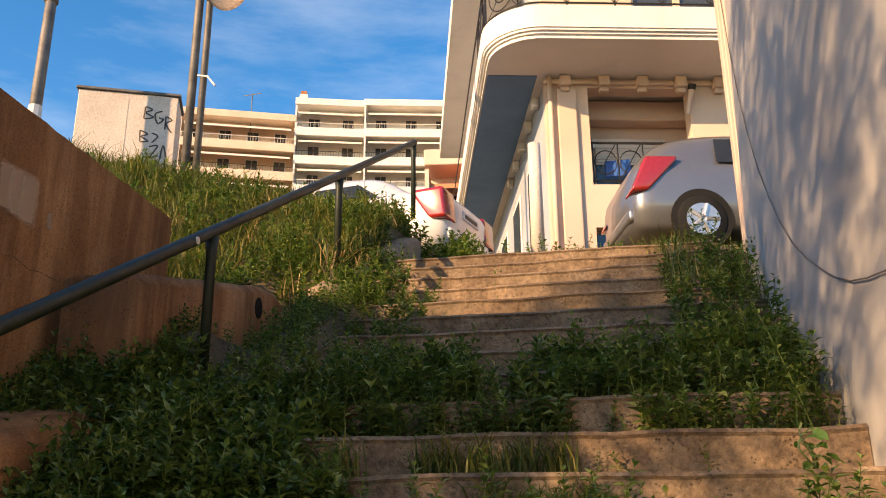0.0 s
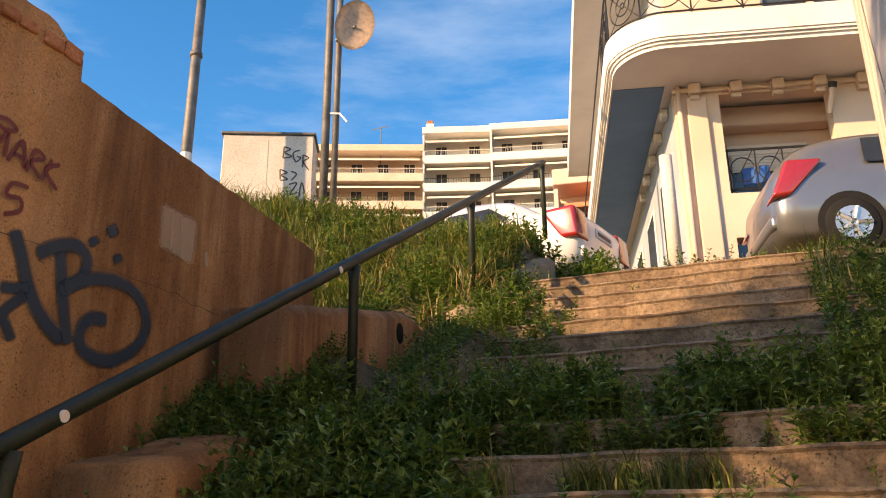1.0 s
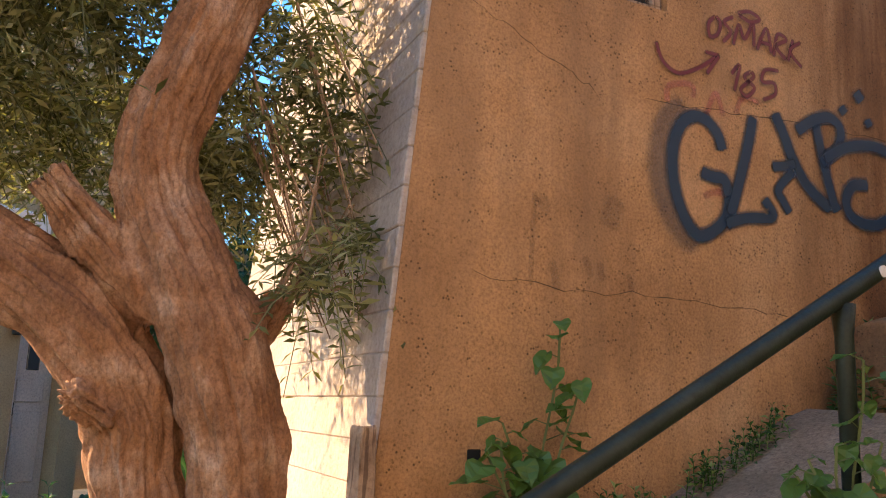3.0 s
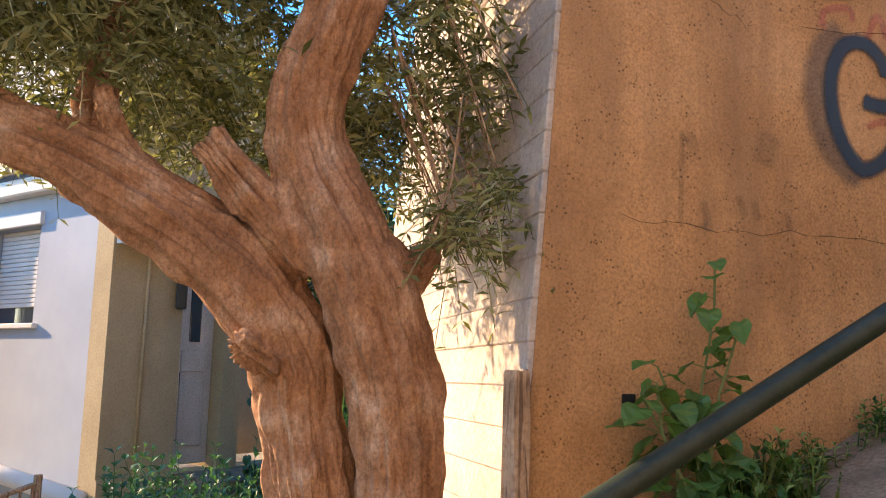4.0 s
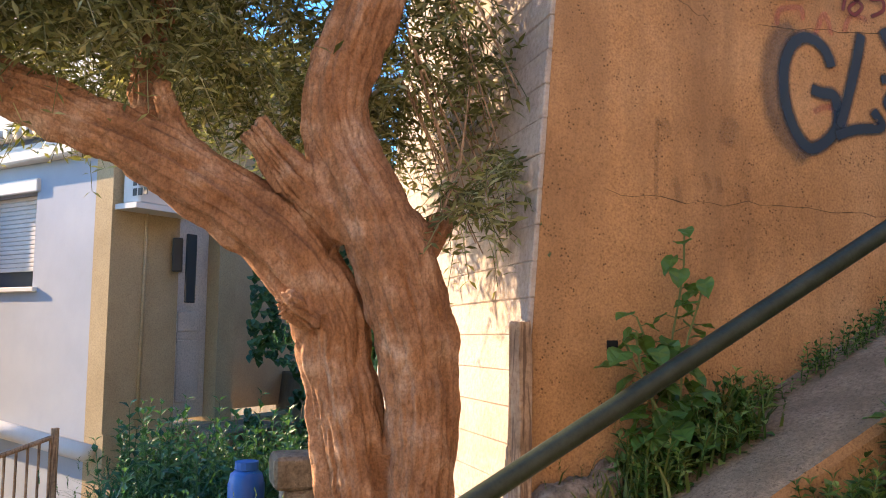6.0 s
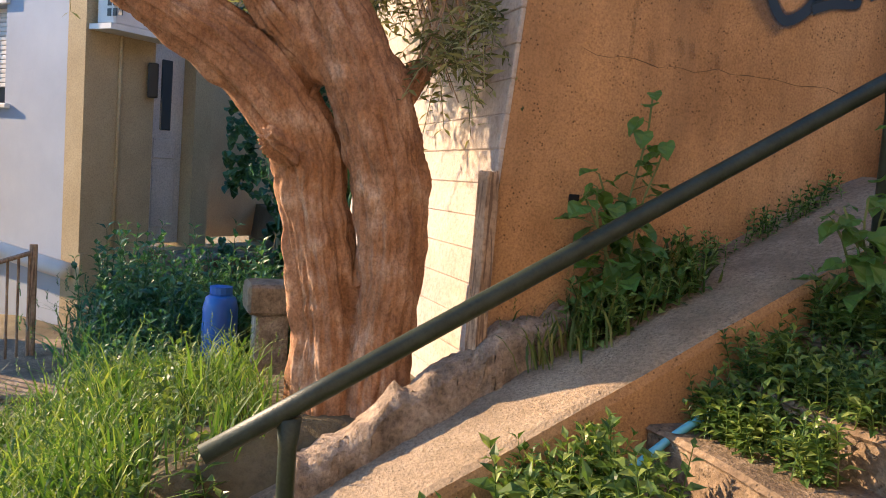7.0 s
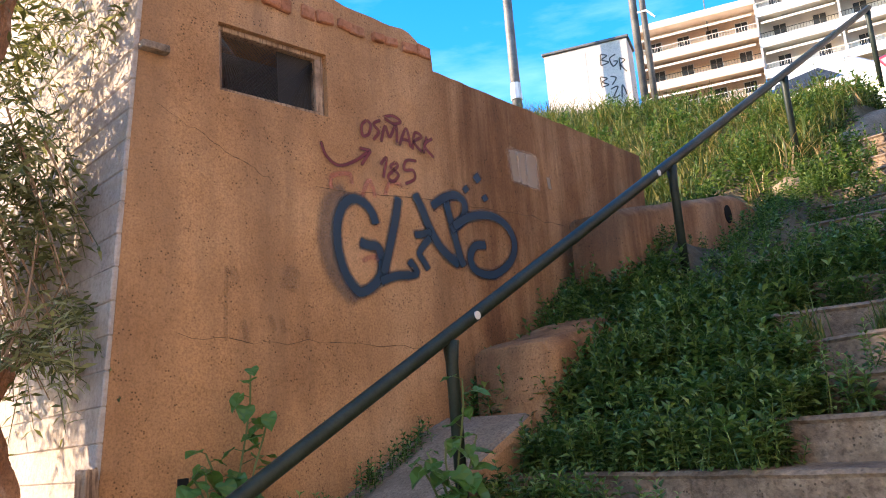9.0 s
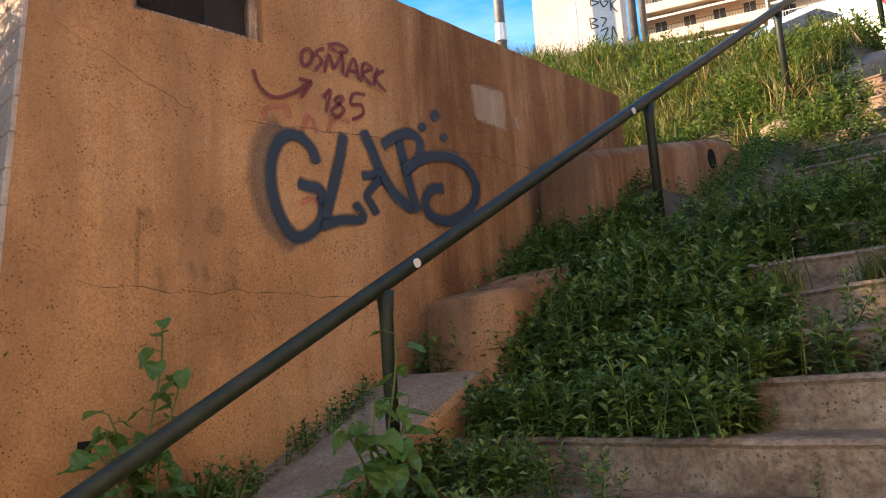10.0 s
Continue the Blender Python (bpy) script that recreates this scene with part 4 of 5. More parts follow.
for y0, z0, y1, z1 in ((1.45, 3.25, 2.1, 2.95), (2.1, 2.95, 3.5, 3.05), (1.55, 2.15, 3.1, 2.12), (3.5, 3.05, 5.2, 3.0)):
    p = [Vector((WX + 0.0005, lerp(y0, y1, k / 24), lerp(z0, z1, k / 24) + 0.03 * noise.noise((k * 0.6, y0, z0)))) for k in range(25)]
    for a, b in zip(p, p[1:]):
        w = Vector((0.002, 0, 0.0015 + 0.004 * rc.random() ** 2))
        cr.faces.new([cr.verts.new(q) for q in (a - w * 0, b - w * 0, b + w, a + w)])
tagged(part("crack", cr, M_CRACK), "hairline cracks in the ochre wall", "crack", kind="structure")

# ---- paint on the wall ----
def spray(name, rgb, strength, rough_edge):
    m = bpy.data.materials.new(name)
    m.use_nodes = True
    nt = m.node_tree
    b = nt.nodes["Principled BSDF"]
    b.inputs["Base Color"].default_value = (*rgb, 1)
    b.inputs["Roughness"].default_value = 0.6
    at = nt.nodes.new("ShaderNodeAttribute")
    at.attribute_name = "cover"
    n = noise_node(nt, 160, 2, 0.6)
    add = nt.nodes.new("ShaderNodeMath")
    add.operation = "MULTIPLY_ADD"
    nt.links.new(n, add.inputs[0])
    add.inputs[1].default_value = rough_edge
    nt.links.new(at.outputs["Fac"], add.inputs[2])
    r = ramp_node(nt, add.outputs[0], [(0.22 + rough_edge * 0.45, (0, 0, 0)), (min(1.0, 0.75 + rough_edge * 0.55), (strength,) * 3)])
    nt.links.new(r, b.inputs["Alpha"])
    return m


M_SPRAY_BLUE = spray("dark_blue_spray", (0.012, 0.034, 0.062), 0.93, 0.25)
M_SPRAY_RED = spray("wine_red_spray", (0.14, 0.014, 0.022), 0.9, 0.2)
M_SPRAY_PINK = spray("faded_pink_spray", (0.5, 0.1, 0.08), 0.4, 0.4)
M_SPRAY_GREY = spray("grey_overspray", (0.07, 0.07, 0.075), 0.42, 0.4)
M_SMUDGE = spray("grey_smudge", (0.14, 0.1, 0.07), 0.2, 0.9)
M_WHITEWASH = spray("whitewash", (0.56, 0.42, 0.29), 0.5, 0.6)
M_SPRAY_BLACK = spray("black_spray", (0.02, 0.02, 0.02), 0.85, 0.2)


def stroke(bm, lay, pts, width, place, soft=0.3):
    p = spline([Vector((a, b, 0)) for a, b in pts], 7)
    d0 = (p[1] - p[0]).normalized() * width * 0.3
    d1 = (p[-1] - p[-2]).normalized() * width * 0.3
    p = [p[0] - d0] + p + [p[-1] + d1]
    rows = []
    for i, q in enumerate(p):
        d = p[min(i + 1, len(p) - 1)] - p[max(i - 1, 0)]
        nrm = Vector((-d.y, d.x, 0)).normalized()
        w = width * (0.55 if i in (0, len(p) - 1) else 1)
        row = []
        for s, c in ((-0.5 - soft, 0.0), (-0.28, 0.85), (0.0, 1.0), (0.28, 0.85), (0.5 + soft, 0.0)):
            v = bm.verts.new(place(*(q + nrm * w * s).xy))
            v[lay] = c * min(1.0, 0.5 * min(i, len(p) - 1 - i))
            row.append(v)
        rows.append(row)
    for a, b in zip(rows, rows[1:]):
        for k in range(4):
            bm.faces.new((a[k], a[k + 1], b[k + 1], b[k]))


def paint(name, label, strokes, material, depth, place=None, soft=0.3):
    bm = bmesh.new()
    lay = bm.verts.layers.float.new("cover")
    for k, (w, pts) in enumerate(strokes):
        pl = place or (lambda y, z, k=k: (WX + 0.006 + depth + 0.0004 * k, y, z))
        stroke(bm, lay, pts, w, pl, soft)
    ob = part(name, bm, material)
    ob.visible_shadow = False
    return tagged(ob, label, "graffiti", kind="structure")


BLUE = {
    "g_arc": (0.05, [(2.741, 2.816), (2.717, 2.885), (2.652, 2.939), (2.572, 2.941), (2.506, 2.88), (2.469, 2.773), (2.473, 2.632), (2.519, 2.503), (2.595, 2.421), (2.688, 2.452), (2.762, 2.534), (2.77, 2.638)]),
    "g_bar": (0.05, [(2.62, 2.701), (2.683, 2.688), (2.748, 2.682), (2.772, 2.613)]),
    "l_stem": (0.05, [(2.925, 3.005), (2.888, 2.857), (2.832, 2.684), (2.778, 2.529)]),
    "l_foot": (0.045, [(2.751, 2.488), (2.871, 2.529), (3.025, 2.555), (2.974, 2.631)]),
    "a_left": (0.055, [(3.054, 3.045), (3.109, 2.948), (3.155, 2.848), (3.247, 2.725), (3.392, 2.633)]),
    "a_bar": (0.04, [(3.031, 2.786), (3.105, 2.801), (3.172, 2.822)]),
    "a_leg": (0.04, [(3.159, 2.786), (3.063, 2.686), (3.09, 2.634), (3.126, 2.583)]),
    "b_stem": (0.05, [(3.308, 3.047), (3.349, 2.879), (3.399, 2.698), (3.431, 2.629)]),
    "b_loop": (0.05, [(3.186, 2.979), (3.299, 3.053), (3.41, 3.084), (3.476, 3.034), (3.445, 2.934), (3.336, 2.848)]),
    "b_swirl": (0.05, [(3.358, 2.873), (3.518, 2.958), (3.712, 2.99), (3.86, 2.94), (3.923, 2.824), (3.861, 2.695), (3.696, 2.6), (3.54, 2.609), (3.488, 2.684), (3.538, 2.769), (3.645, 2.787)]),
    "dot1": (0.055, [(3.593, 3.251), (3.631, 3.208)]),
    "dot2": (0.05, [(3.484, 3.154), (3.511, 3.121)]),
    "dot3": (0.045, [(3.658, 3.12), (3.68, 3.085)]),
}
RED = {
    "arrow": [(2.38, 3.241), (2.414, 3.162), (2.496, 3.122), (2.61, 3.168), (2.721, 3.249)],
    "head1": [(2.647, 3.252), (2.73, 3.251)],
    "head2": [(2.73, 3.251), (2.653, 3.149)],
    "o": [(2.713, 3.434), (2.673, 3.394), (2.677, 3.333), (2.72, 3.349), (2.74, 3.408), (2.713, 3.434)],
    "s": [(2.816, 3.456), (2.762, 3.42), (2.798, 3.378), (2.751, 3.32)],
    "m": [(2.811, 3.318), (2.848, 3.424), (2.879, 3.363), (2.934, 3.446), (2.934, 3.335)],
    "a": [(2.951, 3.324), (3.015, 3.444), (3.041, 3.327)],
    "a2": [(2.977, 3.369), (3.036, 3.369)],
    "r": [(3.054, 3.315), (3.082, 3.429), (3.137, 3.415), (3.072, 3.369), (3.133, 3.316)],
    "k": [(3.181, 3.427), (3.142, 3.31)],
    "k2": [(3.228, 3.422), (3.156, 3.364), (3.231, 3.297)],
    "halo": [(2.839, 3.479), (2.911, 3.502), (2.972, 3.479), (2.916, 3.453), (2.843, 3.472)],
    "one": [(2.792, 3.176), (2.843, 3.227), (2.807, 3.097)],
    "eight": [(2.911, 3.211), (2.869, 3.176), (2.927, 3.137), (2.88, 3.088), (2.847, 3.117), (2.922, 3.185), (2.911, 3.211)],
    "five": [(3.08, 3.248), (2.997, 3.237), (2.975, 3.177), (3.047, 3.182), (3.052, 3.13), (2.976, 3.089)],
}
PINK = {
    "p1": [(2.439, 2.986), (2.454, 3.059), (2.573, 3.085), (2.585, 3.028)],
    "p2": [(2.653, 2.959), (2.71, 3.074), (2.752, 2.973)],
    "p3": [(2.822, 3.0), (2.871, 3.087), (2.966, 3.074)],
    "p4": [(2.629, 2.593), (2.691, 2.621), (2.76, 2.618)],
}
HALO = [(2.535, 2.981), (2.446, 2.897), (2.4, 2.734), (2.421, 2.581), (2.49, 2.463), (2.6, 2.384)]
paint("graffiti_halo", "grey overspray beside the blue tag", [(0.12, HALO)], M_SPRAY_GREY, 0.0)
paint("graffiti_faded", "faded pink letters under the blue tag", [(0.028, p) for p in PINK.values()], M_SPRAY_PINK, 0.001)
paint("graffiti_blue", "large dark blue spray-painted tag on the wall", [(w * 1.28, p) for w, p in BLUE.values()], M_SPRAY_BLUE, 0.002)
paint("graffiti_red", "small wine-red tag with an arrow and numbers", [(0.02, p) for p in RED.values()], M_SPRAY_RED, 0.008)
paint("whitewash_patch", "pale whitewashed patch on the wall", [(0.12, [(4.01, 3.5), (4.02, 3.38), (4.03, 3.27)]), (0.12, [(4.1, 3.5), (4.11, 3.38), (4.12, 3.26)]), (0.12, [(4.19, 3.5), (4.19, 3.38), (4.18, 3.25)]), (0.04, [(4.36, 3.36), (4.37, 3.27)])], M_WHITEWASH, 0.001, None, 0.35)
paint("smudge", "grey drips and smudges on the ochre wall", [(0.014, [(1.8, 2.5), (1.79, 2.3), (1.787, 2.135)]), (0.02, [(1.88, 2.24), (1.895, 2.17), (1.9, 2.125)]), (0.05, [(1.82, 2.44), (1.86, 2.46)]), (0.02, [(2.03, 2.27), (2.06, 2.19)]), (0.018, [(2.1, 2.25), (2.11, 2.18)]), (0.016, [(2.24, 2.22), (2.25, 2.15)]), (0.06, [(2.18, 2.52), (2.14, 2.4)])], M_SMUDGE, 0.0, None, 0.7)

# stickers on the rail
for y in (2.63, 4.44):
    st = part("sticker", tube([(RX + 0.02, y, rail_z(y)), (RX + 0.0345, y, rail_z(y))], 0.02, 14), M_WHITE, rail, "worn white sticker")
    st.location = -k0

# ---- roadside box, poles and dish ----
BOXM = Matrix.Translation((-7.2, 9.45, 5.5)) @ Matrix.Rotation(radians(24), 4, "Z")
cab = thing("utility_cabinet", (0, 0, 0), "large beige utility cabinet with black graffiti", "cabinet")
cab.matrix_world = BOXM
part("body", box((0, 0, 0), (1.27, 0.55, 1.68), 0.01, 1), M_BOX, cab)
part("lid", box((-0.03, -0.03, 1.68), (1.3, 0.58, 1.72), 0.008, 1), M_POLE, cab, "thin grey metal lid")
part("door_seam", box((0.63, -0.004, 0.1), (0.636, 0.0, 1.6)), M_BOX, cab)
tagM = lambda a, b: BOXM @ Vector((a, -0.006, b))
LET = [[(0.86, 1.5), (0.85, 1.32)], [(0.86, 1.5), (0.95, 1.46), (0.87, 1.41), (0.97, 1.35), (0.85, 1.32)], [(1.08, 1.45), (0.99, 1.4), (1.03, 1.27), (1.1, 1.33), (1.04, 1.35)],
       [(1.13, 1.38), (1.13, 1.18)], [(1.13, 1.38), (1.21, 1.33), (1.14, 1.27), (1.22, 1.14)], [(0.82, 1.15), (0.83, 0.98)], [(0.82, 1.15), (0.92, 1.1), (0.84, 1.06), (0.93, 1.0), (0.83, 0.98)],
       [(0.97, 1.12), (1.05, 1.08), (0.98, 0.98)], [(0.95, 0.92), (1.06, 0.94), (0.98, 0.78), (1.08, 0.8)], [(1.1, 0.75), (1.13, 0.95), (1.18, 0.78)]]
paint("cabinet_graffiti", "black spray-painted letters on the cabinet", [(0.02, q) for q in LET], M_SPRAY_BLACK, 0.0, tagM)
pole = thing("street_pole", (-7.22, 8.72, 5.3), "tall grey steel street pole with torn paper", "pole")
part("shaft", tube([(0, 0, 0), (0, 0, 1.9), (0, 0, 6.5)], [0.075, 0.07, 0.05], 14), M_POLE, pole, "", True)
part("collar", tube([(0, 0, 2.72), (0, 0, 2.78)], 0.085, 14), M_POLE, pole, "", True)
part("paper", tube([(0.01, -0.01, 1.0), (0.01, -0.01, 1.25)], [0.085, 0.08], 9), M_WHITE, pole, "torn white paper")
for dx in (0.0, 0.13):
    sp = thing("sign_pole", (-5.62 + dx, 9.55 + 0.3 * dx, 5.2), "grey steel pole beside the cabinet", "pole", "twin poles by the cabinet")
    part("shaft", tube([(0, 0, 0), (0, 0, 6)], 0.055 if dx == 0 else 0.045, 12), M_POLE, sp, "", True)
    if dx:
        part("strap", tube([(-0.12, -0.03, 2.05), (0.08, -0.05, 2.0), (0.2, -0.06, 1.85)], 0.014, 6), M_WHITE, sp, "loose white tape")
dish = thing("satellite_dish", (-5.15, 9.4, 8.45), "brown satellite dish seen from behind on a pole", "satellite dish")
bm = bmesh.new()
prev = None
cen = bm.verts.new((0, 0.06, 0))
for r in (0.15, 0.28, 0.36):
    ring = [bm.verts.new((0.75 * r * math.cos(a), 0.06 - 0.5 * r * r, r * 1.15 * math.sin(a))) for a in (k * math.pi / 12 for k in range(24))]
    for k in range(24):
        bm.faces.new((ring[k], ring[(k + 1) % 24], prev[(k + 1) % 24], prev[k]) if prev else (ring[k], ring[(k + 1) % 24], cen))
    prev = ring
bmesh.ops.solidify(bm, geom=bm.faces[:], thickness=0.012)
d1 = part("reflector", bm, M_SALMON, dish, "", True)
d1.rotation_euler = (0, radians(14), radians(38))
part("arm", tube([(-0.35, 0.12, -0.1), (0, 0.03, 0)], 0.02, 8), M_POLE, dish)

# ---- cars ----
def car(name, label, paint_mat, m, rows, rear_lamp, wheels, windows, plate_x, rear_glass):
    ob = thing(name, (0, 0, 0), label, "car")
    ob.matrix_world = m
    bm = bmesh.new()
    rings = []
    cols = [spline([(r[0], r[k], 0) for r in rows], 4) for k in range(1, 6)]
    fine = [(cols[0][i].x, *[c[i].y for c in cols]) for i in range(len(cols[0]))]
    for x, w, zb, zl, zr, wr in fine:
        half = [(0, zb), (0.8 * w, zb), (0.97 * w, zb + 0.06), (w, 0.55 * zb + 0.45 * zl), (0.985 * w, 0.15 * zb + 0.85 * zl), (0.95 * w, zl), (lerp(0.95 * w, wr, 0.88), lerp(zl, zr, 0.8)), (wr * 0.86, lerp(zl, zr, 0.97)), (wr * 0.5, zr), (0, zr + 0.008)]
        ring = half + [(-a, b) for a, b in half[-2:0:-1]]
        rings.append([bm.verts.new((x, a, b)) for a, b in ring])
    n = len(rings[0])
    for a, b in zip(rings, rings[1:]):
        for k in range(n):
            bm.faces.new((a[k], a[(k + 1) % n], b[(k + 1) % n], b[k]))
    bm.faces.new(rings[0][::-1])
    bm.faces.new(rings[-1])
    bmesh.ops.recalc_face_normals(bm, faces=bm.faces)
    body = part("body", bm, paint_mat, ob, "", True)
    for sx, pts in windows:
        for s in (-1, 1):
            g = bmesh.new()
            vs = [g.verts.new((x, s * y, z)) for x, y, z in pts]
            g.faces.new(vs if s < 0 else vs[::-1])
            bmesh.ops.solidify(g, geom=g.faces[:], thickness=0.008)
            part("side_window", g, M_GLASS, ob)
    rear = bmesh.new()
    rear.faces.new([rear.verts.new(p) for p in rear_glass])
    bmesh.ops.solidify(rear, geom=rear.faces[:], thickness=0.01)
    part("rear_window", rear, M_GLASS, ob)
    for s in (-1, 1):
        lamp = box((0, 0, 0), (1, 1, 1), 0.12, 3)
        (x0, y0, z0), (x1, y1, z1), lean = rear_lamp
        for v in lamp.verts:
            t = v.co.z
            v.co = Vector((lerp(x0, lerp(lerp(x0, x1, 0.45), x1, min(1, 1.6 * t)), v.co.x) + lean * t, s * lerp(y0, y1, v.co.y), lerp(z0, z1, t)))
        bmesh.ops.recalc_face_normals(lamp, faces=lamp.faces)
        part("tail_light", lamp, M_REDLAMP, ob, "red tail light", True)
        for wx in wheels:
            yy = s * (rows[4][1] - 0.1)
            # black disc in place of the shaded gap round the wheel
            wh = part("arch_shade_disc", tube([(wx, s * (rows[4][1] - 0.06), 0.32), (wx, s * (rows[4][1] + 0.004), 0.32)], 0.36, 28), M_TYRE, ob)
            ty = bmesh.new()
            add_tube(ty, [(wx, yy, 0.3), (wx, yy + s * 0.03, 0.3), (wx, yy + s * 0.1, 0.3), (wx, yy + s * 0.125, 0.3)], [0.27, 0.3, 0.3, 0.27], 28)
            bmesh.ops.recalc_face_normals(ty, faces=ty.faces)
            wheel = part("wheel", ty, M_TYRE, ob, "", True)
            rim = bmesh.new()
            add_tube(rim, [(wx, yy + s * 0.1, 0.3), (wx, yy + s * 0.129, 0.3)], [0.2, 0.195], 24)
            for k in range(5):
                a = k * 2 * math.pi / 5
                c, sn = math.cos(a), math.sin(a)
                add_tube(rim, [(wx + 0.03 * c, yy + s * 0.14, 0.3 + 0.03 * sn), (wx + 0.19 * c, yy + s * 0.132, 0.3 + 0.19 * sn)], 0.024, 6)
            bmesh.ops.recalc_face_normals(rim, faces=rim.faces)
            part("rim", rim, M_ALU, wheel)
    part("plate", box((plate_x - 0.012, -0.26, 0.72), (plate_x, 0.26, 0.84), 0.004, 1), M_WHITE, ob, "white number plate with plain bars")
    part("plate_bars", box((plate_x - 0.015, -0.2, 0.755), (plate_x - 0.011, 0.2, 0.805)), M_IRON, ob)
    part("bumper", box((-0.03, -0.7, 0.34), (0.1, 0.7, 0.5), 0.05, 3), paint_mat, ob, "", True)
    return ob


HATCH = [(0.0, 0.62, 0.34, 0.78, 0.86, 0.55), (0.05, 0.76, 0.28, 0.92, 1.0, 0.6), (0.18, 0.83, 0.22, 0.98, 1.17, 0.6), (0.42, 0.85, 0.2, 1.0, 1.38, 0.58), (0.85, 0.86, 0.2, 1.0, 1.5, 0.58), (1.6, 0.86, 0.2, 0.98, 1.52, 0.6),
         (2.3, 0.86, 0.2, 0.95, 1.42, 0.58), (2.9, 0.85, 0.2, 0.92, 1.0, 0.62), (3.5, 0.8, 0.22, 0.84, 0.88, 0.6), (3.85, 0.66, 0.3, 0.68, 0.72, 0.5)]
SEDAN = [(0.0, 0.64, 0.34, 0.8, 0.86, 0.56), (0.05, 0.76, 0.28, 0.92, 0.96, 0.62), (0.2, 0.82, 0.22, 0.96, 1.01, 0.66), (0.55, 0.84, 0.2, 0.96, 1.05, 0.64), (1.1, 0.85, 0.2, 0.97, 1.38, 0.56), (1.9, 0.85, 0.2, 0.96, 1.46, 0.58),
         (2.6, 0.85, 0.2, 0.94, 1.36, 0.57), (3.2, 0.84, 0.2, 0.9, 0.97, 0.62), (3.8, 0.8, 0.22, 0.82, 0.86, 0.6), (4.2, 0.66, 0.3, 0.68, 0.72, 0.5)]
car("silver_car", "silver hatchback parked above the stairs, rear view", M_SILVER, Matrix.Translation((-0.32, 10.75, 4.66)) @ Matrix.Rotation(radians(13), 4, "Z"), HATCH,
    ((-0.02, 0.5, 0.66), (0.38, 0.865, 1.1), 0.19), (0.78, 3.1), [(0, [(1.02, 0.838, 1.03), (1.08, 0.66, 1.4), (1.5, 0.665, 1.4), (1.5, 0.835, 1.02)]), (1, [(1.55, 0.835, 1.02), (1.55, 0.665, 1.4), (2.1, 0.66, 1.36), (2.6, 0.83, 1.0)])], 0.02,
    [(0.13, -0.52, 1.06), (0.13, 0.52, 1.06), (0.4, 0.47, 1.36), (0.4, -0.47, 1.36)])
car("white_car", "white saloon car parked behind tall grass", M_CARWHITE, Matrix.Translation((-2.2, 10.88, 4.64)) @ Matrix.Rotation(radians(167), 4, "Z"), SEDAN,
    ((-0.02, 0.5, 0.58), (0.42, 0.862, 0.99), 0.03), (0.85, 3.35), [(0, [(0.95, 0.835, 1.01), (1.3, 0.7, 1.26), (1.95, 0.7, 1.28), (1.95, 0.835, 1.03)]), (1, [(2.0, 0.835, 1.03), (2.0, 0.7, 1.28), (2.45, 0.69, 1.23), (2.85, 0.82, 1.01)])], 0.0,
    [(0.6, -0.58, 1.07), (0.6, 0.58, 1.07), (1.05, 0.5, 1.36), (1.05, -0.5, 1.36)])
stub = thing("white_post", (-1.28, 10.3, 4.7), "short peeling whitewashed post at the stair head", "post")
part("shaft", tube([(0, 0, 0), (0, 0, 0.8), (0, 0, 1.48)], [0.085, 0.08, 0.078], 12), M_BOX, stub, "", True)

# ---- house with the curved balcony ----
HM = Matrix.Translation((-1.95, 11.15, 0)) @ Matrix.Rotation(radians(13.3), 4, "Z")
house = thing("balcony_house", (0, 0, 0), "cream house with rounded white balcony and iron railings", "house")
house.matrix_world = HM
U0, V0 = 1.05, 1.3
OP0, OP1, OZ0, OZ1 = 1.72, 3.35, 6.55, 8.2
SOF = 8.36
for lo, hi in (((U0, V0, 4.4), (OP0, V0 + 0.25, SOF)), ((OP0, V0, 5.85), (OP1, V0 + 0.25, OZ0)), ((OP0, V0, OZ1), (OP1, V0 + 0.25, SOF)), ((OP1, V0, 4.4), (9, V0 + 0.25, SOF)), ((OP0, V0 + 0.2, 4.4), (OP1, V0 + 0.25, 5.85))):
    part("front_wall", box(lo, hi), M_CREAM, house)
part("cellar_window", box((OP0 + 0.04, V0 + 0.16, 5.2), (OP1, V0 + 0.196, 5.8), 0.01, 1), M_GLASS, house)
part("side_wall", box((U0, V0 + 0.25, 4.4), (U0 + 0.25, 12, SOF)), M_SIDE_SHADE, house, "side wall coloured blue-grey for its shade")
for k in range(3):
    v = V0 + 1.0 + 2.2 * k
    w = part("side_window", box((U0 - 0.03, v, 5.9), (U0, v + 1.1, 7.6), 0.01, 1), M_WHITE, house)
    part("pane", box((U0 - 0.04, v + 0.08, 5.98), (U0 - 0.03, v + 1.02, 7.5)), M_GLASS, w)
part("loggia_wall", box((OP0 - 0.1, V0 + 0.95, 5.9), (OP1 + 1, V0 + 1.1, SOF)), M_CREAM, house)
part("loggia_floor", box((U0 + 0.3, V0 + 0.25, 6.3), (6, V0 + 0.95, 6.45)), M_CREAM, house)
part("loggia_beam", box((OP0 - 0.05, V0 + 0.62, 7.95), (OP1 + 0.6, V0 + 0.94, 8.3), 0.02, 1), M_CREAM, house)
part("pilaster", box((U0 + 0.17, V0 - 0.06, 4.4), (U0 + 0.47, V0, 8.16), 0.02, 2), M_CREAM, house)
part("shutter_box", box((1.95, V0 + 0.87, 7.55), (3.2, V0 + 0.95, 7.72), 0.01, 1), M_WHITE, house)
part("glass_door", box((2.0, V0 + 0.92, 6.5), (3.15, V0 + 0.947, 7.3)), M_GLASS, house)
